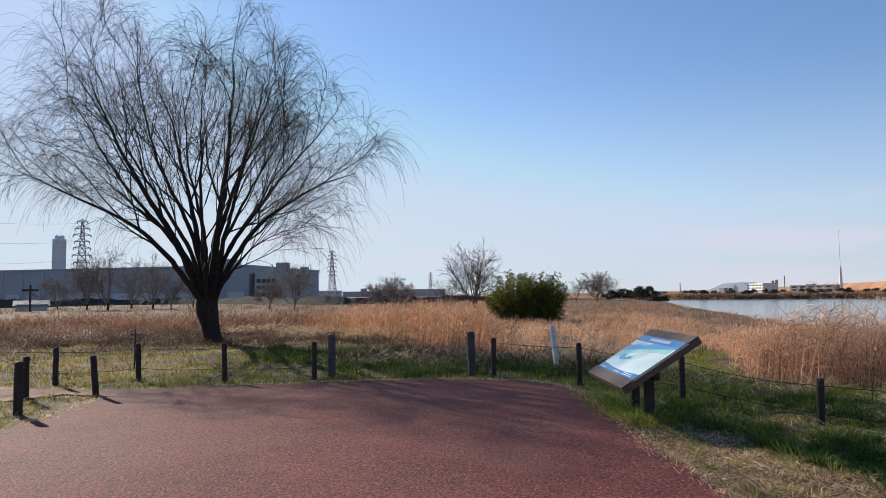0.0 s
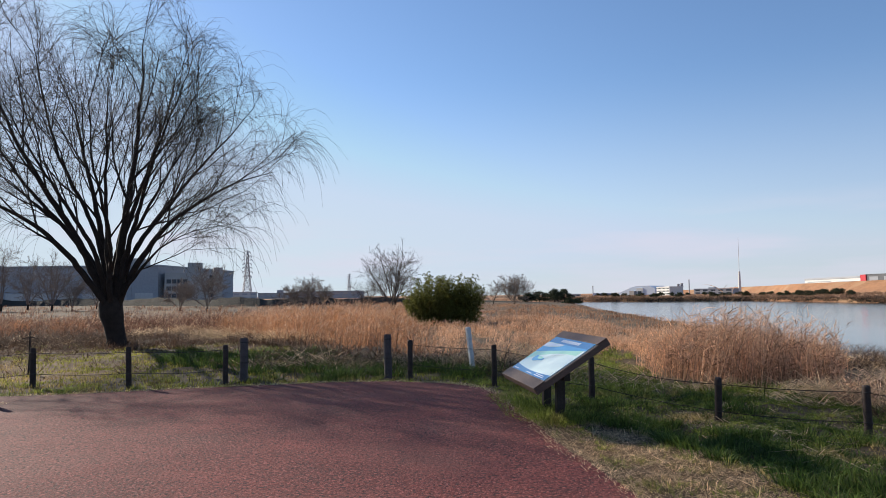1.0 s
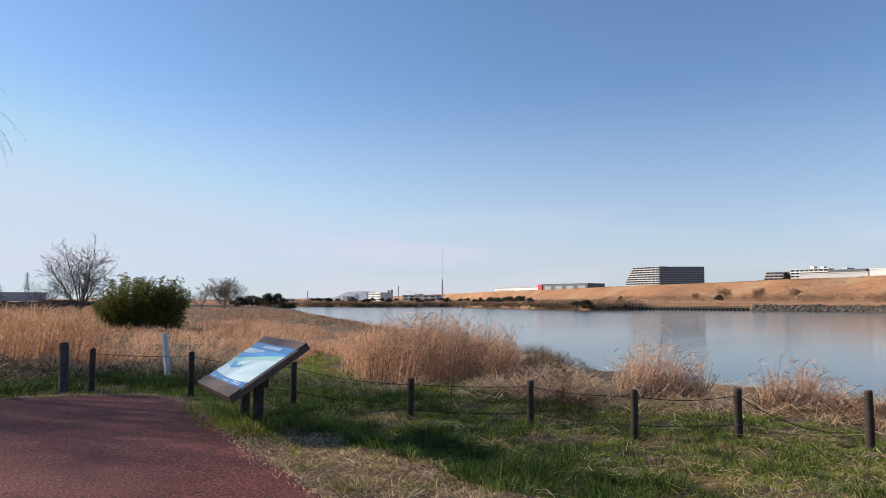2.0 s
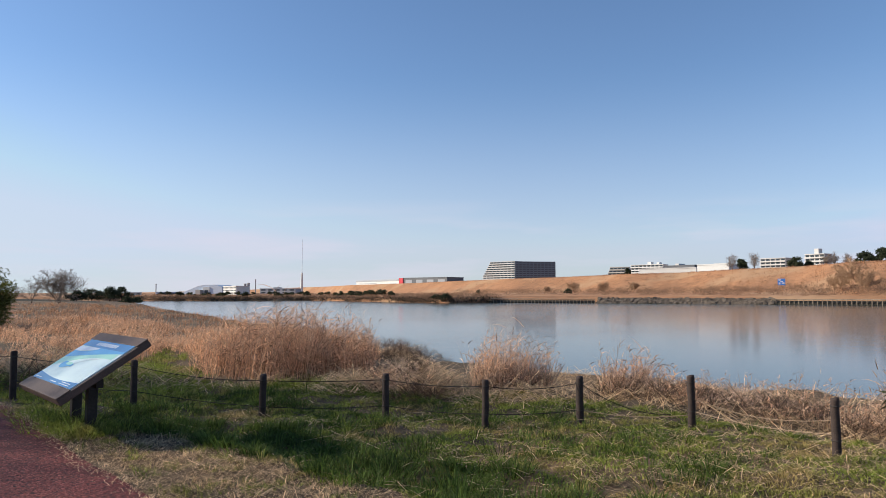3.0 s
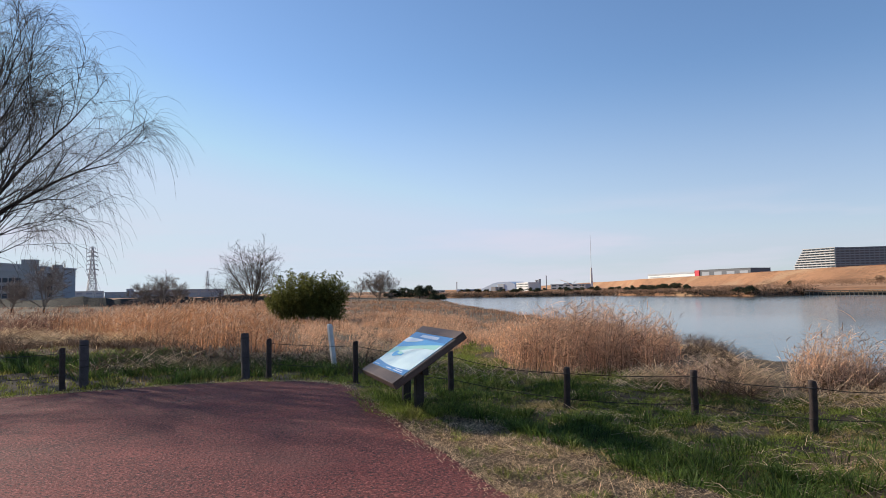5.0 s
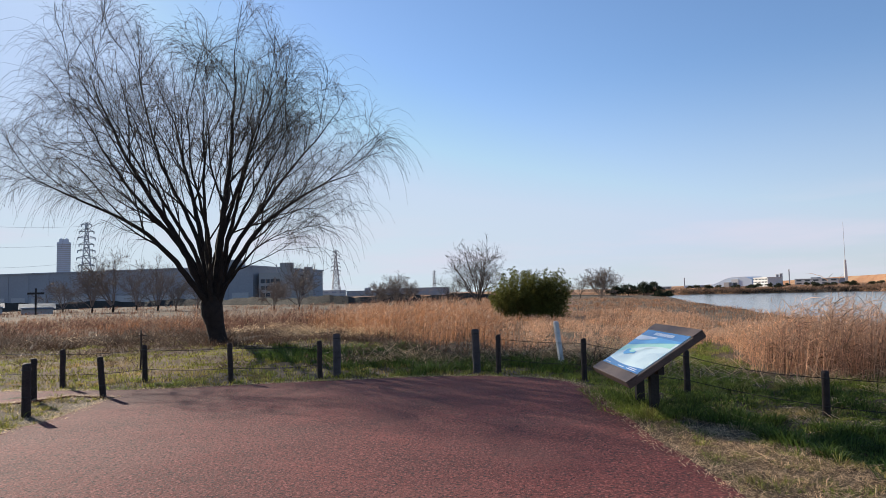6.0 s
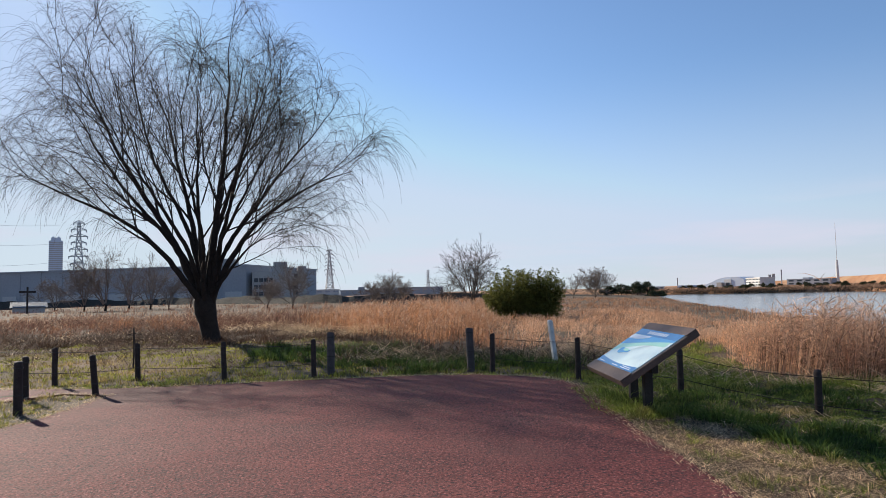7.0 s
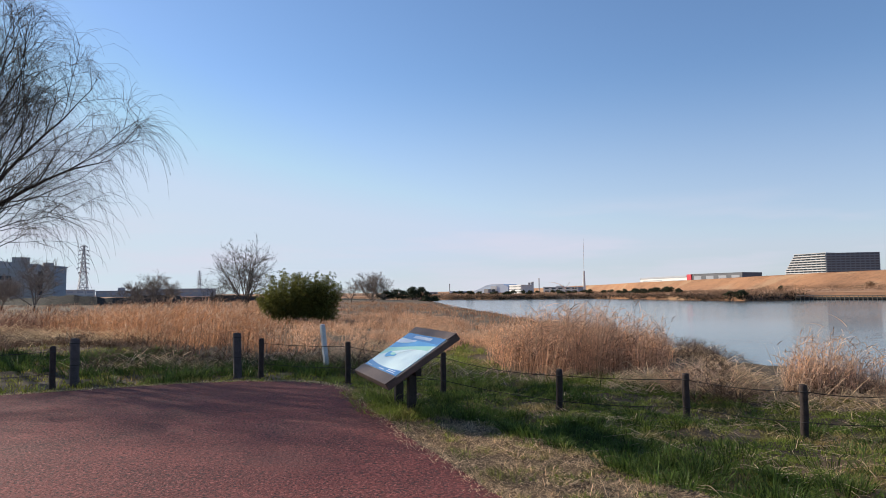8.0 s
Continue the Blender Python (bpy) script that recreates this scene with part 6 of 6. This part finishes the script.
# the lawn behind the path
b = scatter(64000, -20, 5, 11.6, 25, 201, lambda x, y: lawn(x, y) & (y < 24 + patchy(x, y, 4, 16)) & (patchy(x, y, 3.0, 17) + (20 - y) * 0.12 > -0.35))
grass("lawn_grass", b, 0.03, 0.075, 0.014, LAWN, 202, "short olive-green lawn behind the path", 1.0)
tussocks("lawn_tufts", 1500, 22, (-16, 3, 12, 23), 0.16, 0.03, 0.07, 0.012, LAWN, 205, "uneven grass tufts on the lawn", lambda x, y: lawn(x, y) & (patchy(x, y, 2.2, 19) > -0.1))
b = scatter(34000, -26, 5, 13, 31, 211, lambda x, y: lawn(x, y) & (patchy(x, y, 3.0, 17) + (20 - y) * 0.12 < 0.3))
straw("dry_lawn_grass", b, np.random.default_rng(212).uniform(0.08, 0.3, len(b)), 213, "dry brown grass on the lawn's far edge", 0.6, 0.014, DEAD)
tussocks("tall_grass_tufts", 1500, 40, (-5.0, 4.0, 13.2, 20.5), 0.24, 0.10, 0.22, 0.011, RANKSHADE, 221, "rank dark green grass tufts along the fence", lambda x, y: lawn(x, y) & (patchy(x, y, 1.7, 18) > -0.1) & (y > 13.3 + 0.3 * np.sin(x * 2) + np.maximum(0, -1.5 - x) * 1.2))
tussocks("dead_weed_tufts", 1500, 26, (-24, -2.5, 20.5, 29.5), 0.3, 0.10, 0.30, 0.015, DEAD, 217, "dark brown dead weeds between lawn and field", lambda x, y: lawn(x, y) & (patchy(x, y, 2.6, 29) > -0.25) & (y > 22.5 + 0.1 * x + 1.2 * patchy(x, y, 3, 30)))
tussocks("edge_tufts", 700, 26, (-16, 2.3, 11.9, 13.6), 0.1, 0.04, 0.10, 0.009, GRASS, 225, "green grass fringe along the asphalt", lambda x, y: lawn(x, y) & (patchy(x, y, 1.2, 20) > -0.2))
tussocks("board_tufts", 190, 60, (1.95, 2.9, 8.3, 10.8), 0.2, 0.06, 0.13, 0.008, GRASS, 227, "bright green grass tufts under the board", lambda x, y: ~on_path(x, y, 0.1))
# the islet in the path
islet = lambda x, y: ~on_path(x, y, -0.02) & (x < -5.2) & (y < 11.4)
b = scatter(7000, -9.5, -5.1, 2, 11.3, 231, islet)
straw("islet_dry_grass", b, np.random.default_rng(232).uniform(0.03, 0.11, len(b)), 233, "short dry grass on the islet in the path", 0.5, 0.007, STRAW)
tussocks("islet_tufts", 1500, 22, (-9.5, -5.2, 2, 11.3), 0.09, 0.03, 0.08, 0.007, LAWN, 235, "green tufts on the islet in the path", lambda x, y: islet(x, y) & (patchy(x, y, 1.2, 21) > -0.3))
# blades and crumbs creeping over the asphalt's edge
g = np.random.default_rng(245)
e = np.array([p for p in PATH_EDGE if p[1] > 0.5 and p[0] > -9])
e = e[g.integers(0, len(e), 9000)] + np.column_stack([g.normal(0, 0.07, (9000, 2)), np.full(9000, 0.005)])
straw("edge_grass", e, g.uniform(0.02, 0.08, 9000), 246, "dry blades creeping over the asphalt's edge", 0.4, 0.005, STRAW)

# ---- brush on the far bank ----
def bank_brush(name, az0, az1, t0, t1, n, lo, hi, width, mat, seed, label, lean=0.5):
    g = np.random.default_rng(seed)
    p = []
    for k in range(n):
        az, t = g.uniform(az0, az1), g.uniform(t0, t1)
        p.append(on_bank(az, t))
    b = np.array(p)
    h = g.uniform(lo, hi, n) * np.clip(1 + 0.5 * patchy(b[:, 0], b[:, 1], 14, seed), 0.3, 2)
    ob = part(name, blades(name, b, h, np.full(n, width), h * lean, mat, seed))
    return tagged(ob, label, "brush", kind="stuff")


BRUSH = material("winter_brush", (0.27, 0.165, 0.10), (0.13, 0.083, 0.055), 0.08, 1.0, 0.9, bump=0, spread=0.4, island=True, sheer=0.2)


def brush_masses(name, az0, az1, t0, t1, n, wide, high, per, mat, seed, label, leaf=0.55):
    """Rounded masses of fine winter twigs along the far bank."""
    g = np.random.default_rng(seed)
    c, r = [], []
    for k in range(n):
        x, y, z = on_bank(g.uniform(az0, az1), g.uniform(t0, t1))
        s = g.uniform(0.5, 1.2)
        c.append((x, y, z + high * s * 0.35))
        r.append((wide * s, wide * s, high * s))
    v, f = leaf_cloud(g, c, r, per, leaf, -0.6)
    return tagged(part(name, mesh_of(name, v, f, mat)), label, "brush", kind="stuff")


brush_masses("bank_brush", 43, 84, 3.4, 5.2, 560, 3.2, 1.9, 90, BRUSH, 301, "brown winter brush on the far bank", 0.36)
brush_masses("slope_brush", 43, 80, 4.8, 6.6, 260, 3.0, 0.5, 40, BRUSH, 306, "scattered brown brush on the levee slope", 0.3)
bank_brush("levee_grass", 40, 84, 4.6, 8.2, 16000, 0.2, 0.45, 0.12, RUSTREED, 302, "dry orange grass covering the levee", 1.5)
brush_masses("waterline_brush", 15, 46, 1.1, 2.2, 300, 2.4, 0.45, 40, HEDGE, 305, "dark wet growth along the far waterline", 0.5)
brush_masses("shore_brush", 15, 46, 1.4, 3.6, 460, 3.0, 0.6, 60, BRUSH, 303, "brown brush along the far shore")
brush_masses("shore_reeds", 15, 43, 3.0, 4.4, 260, 4.0, 0.5, 60, BRUSH, 304, "dry reeds along the far shore")
g = np.random.default_rng(310)
for k in range(26):
    az = 19 + 18.5 * (k + g.random()) / 26
    x, y, z = on_bank(az, 3.0 + 0.5 * g.random())
    leafy_tree("shore_bush", pose(x, y, z, 0, 0, 0), g.uniform(4, 8), g.uniform(1.4, 2.6), 400 + k, "dark low bush on the far shore", clumps=12, per=110, leaf=0.5, group="far shore bushes", category="bush")
for az, t, w, h, s in ((34.6, 3.2, 7, 2.3, 1), (35.7, 3.4, 8, 2.8, 2), (36.6, 3.4, 8, 3.2, 3), (41.2, 1.7, 5, 1.7, 4), (41.9, 1.7, 5, 1.9, 5), (44.6, 3.8, 3, 2.0, 6), (52.0, 4.0, 5, 2.2, 7)):
    x, y, z = on_bank(az, t)
    leafy_tree("shore_bush", pose(x, y, max(z, -0.9), 0, 0, 0), w, h, 430 + s, "dark rounded bush at the far waterline", clumps=14, per=150, leaf=0.45, group="far shore bushes", category="bush")
SHRUB = material("tawny_twig", (0.42, 0.27, 0.16), (0.28, 0.18, 0.11), 0.3, 4, 0.9, bump=0)
for az, t, h, s in ((72.4, 5.0, 7.2, 1), (71.6, 4.7, 4.6, 2), (73.4, 4.6, 4.6, 3), (54.8, 4.4, 4.2, 4), (52.4, 4.7, 4.8, 5), (57.2, 4.8, 3.8, 6), (50.3, 4.5, 3.0, 7)):
    x, y, z = on_bank(az, t)
    crown_tree(pose(x, y, z, 0, 0, 0), h * 1.1, h * 1.5, 450 + s, "leafless tawny willow shrub on the levee slope", SHRUB, tip=0.09, low=0.08, group="levee shrubs", stems=7, twigs=4)
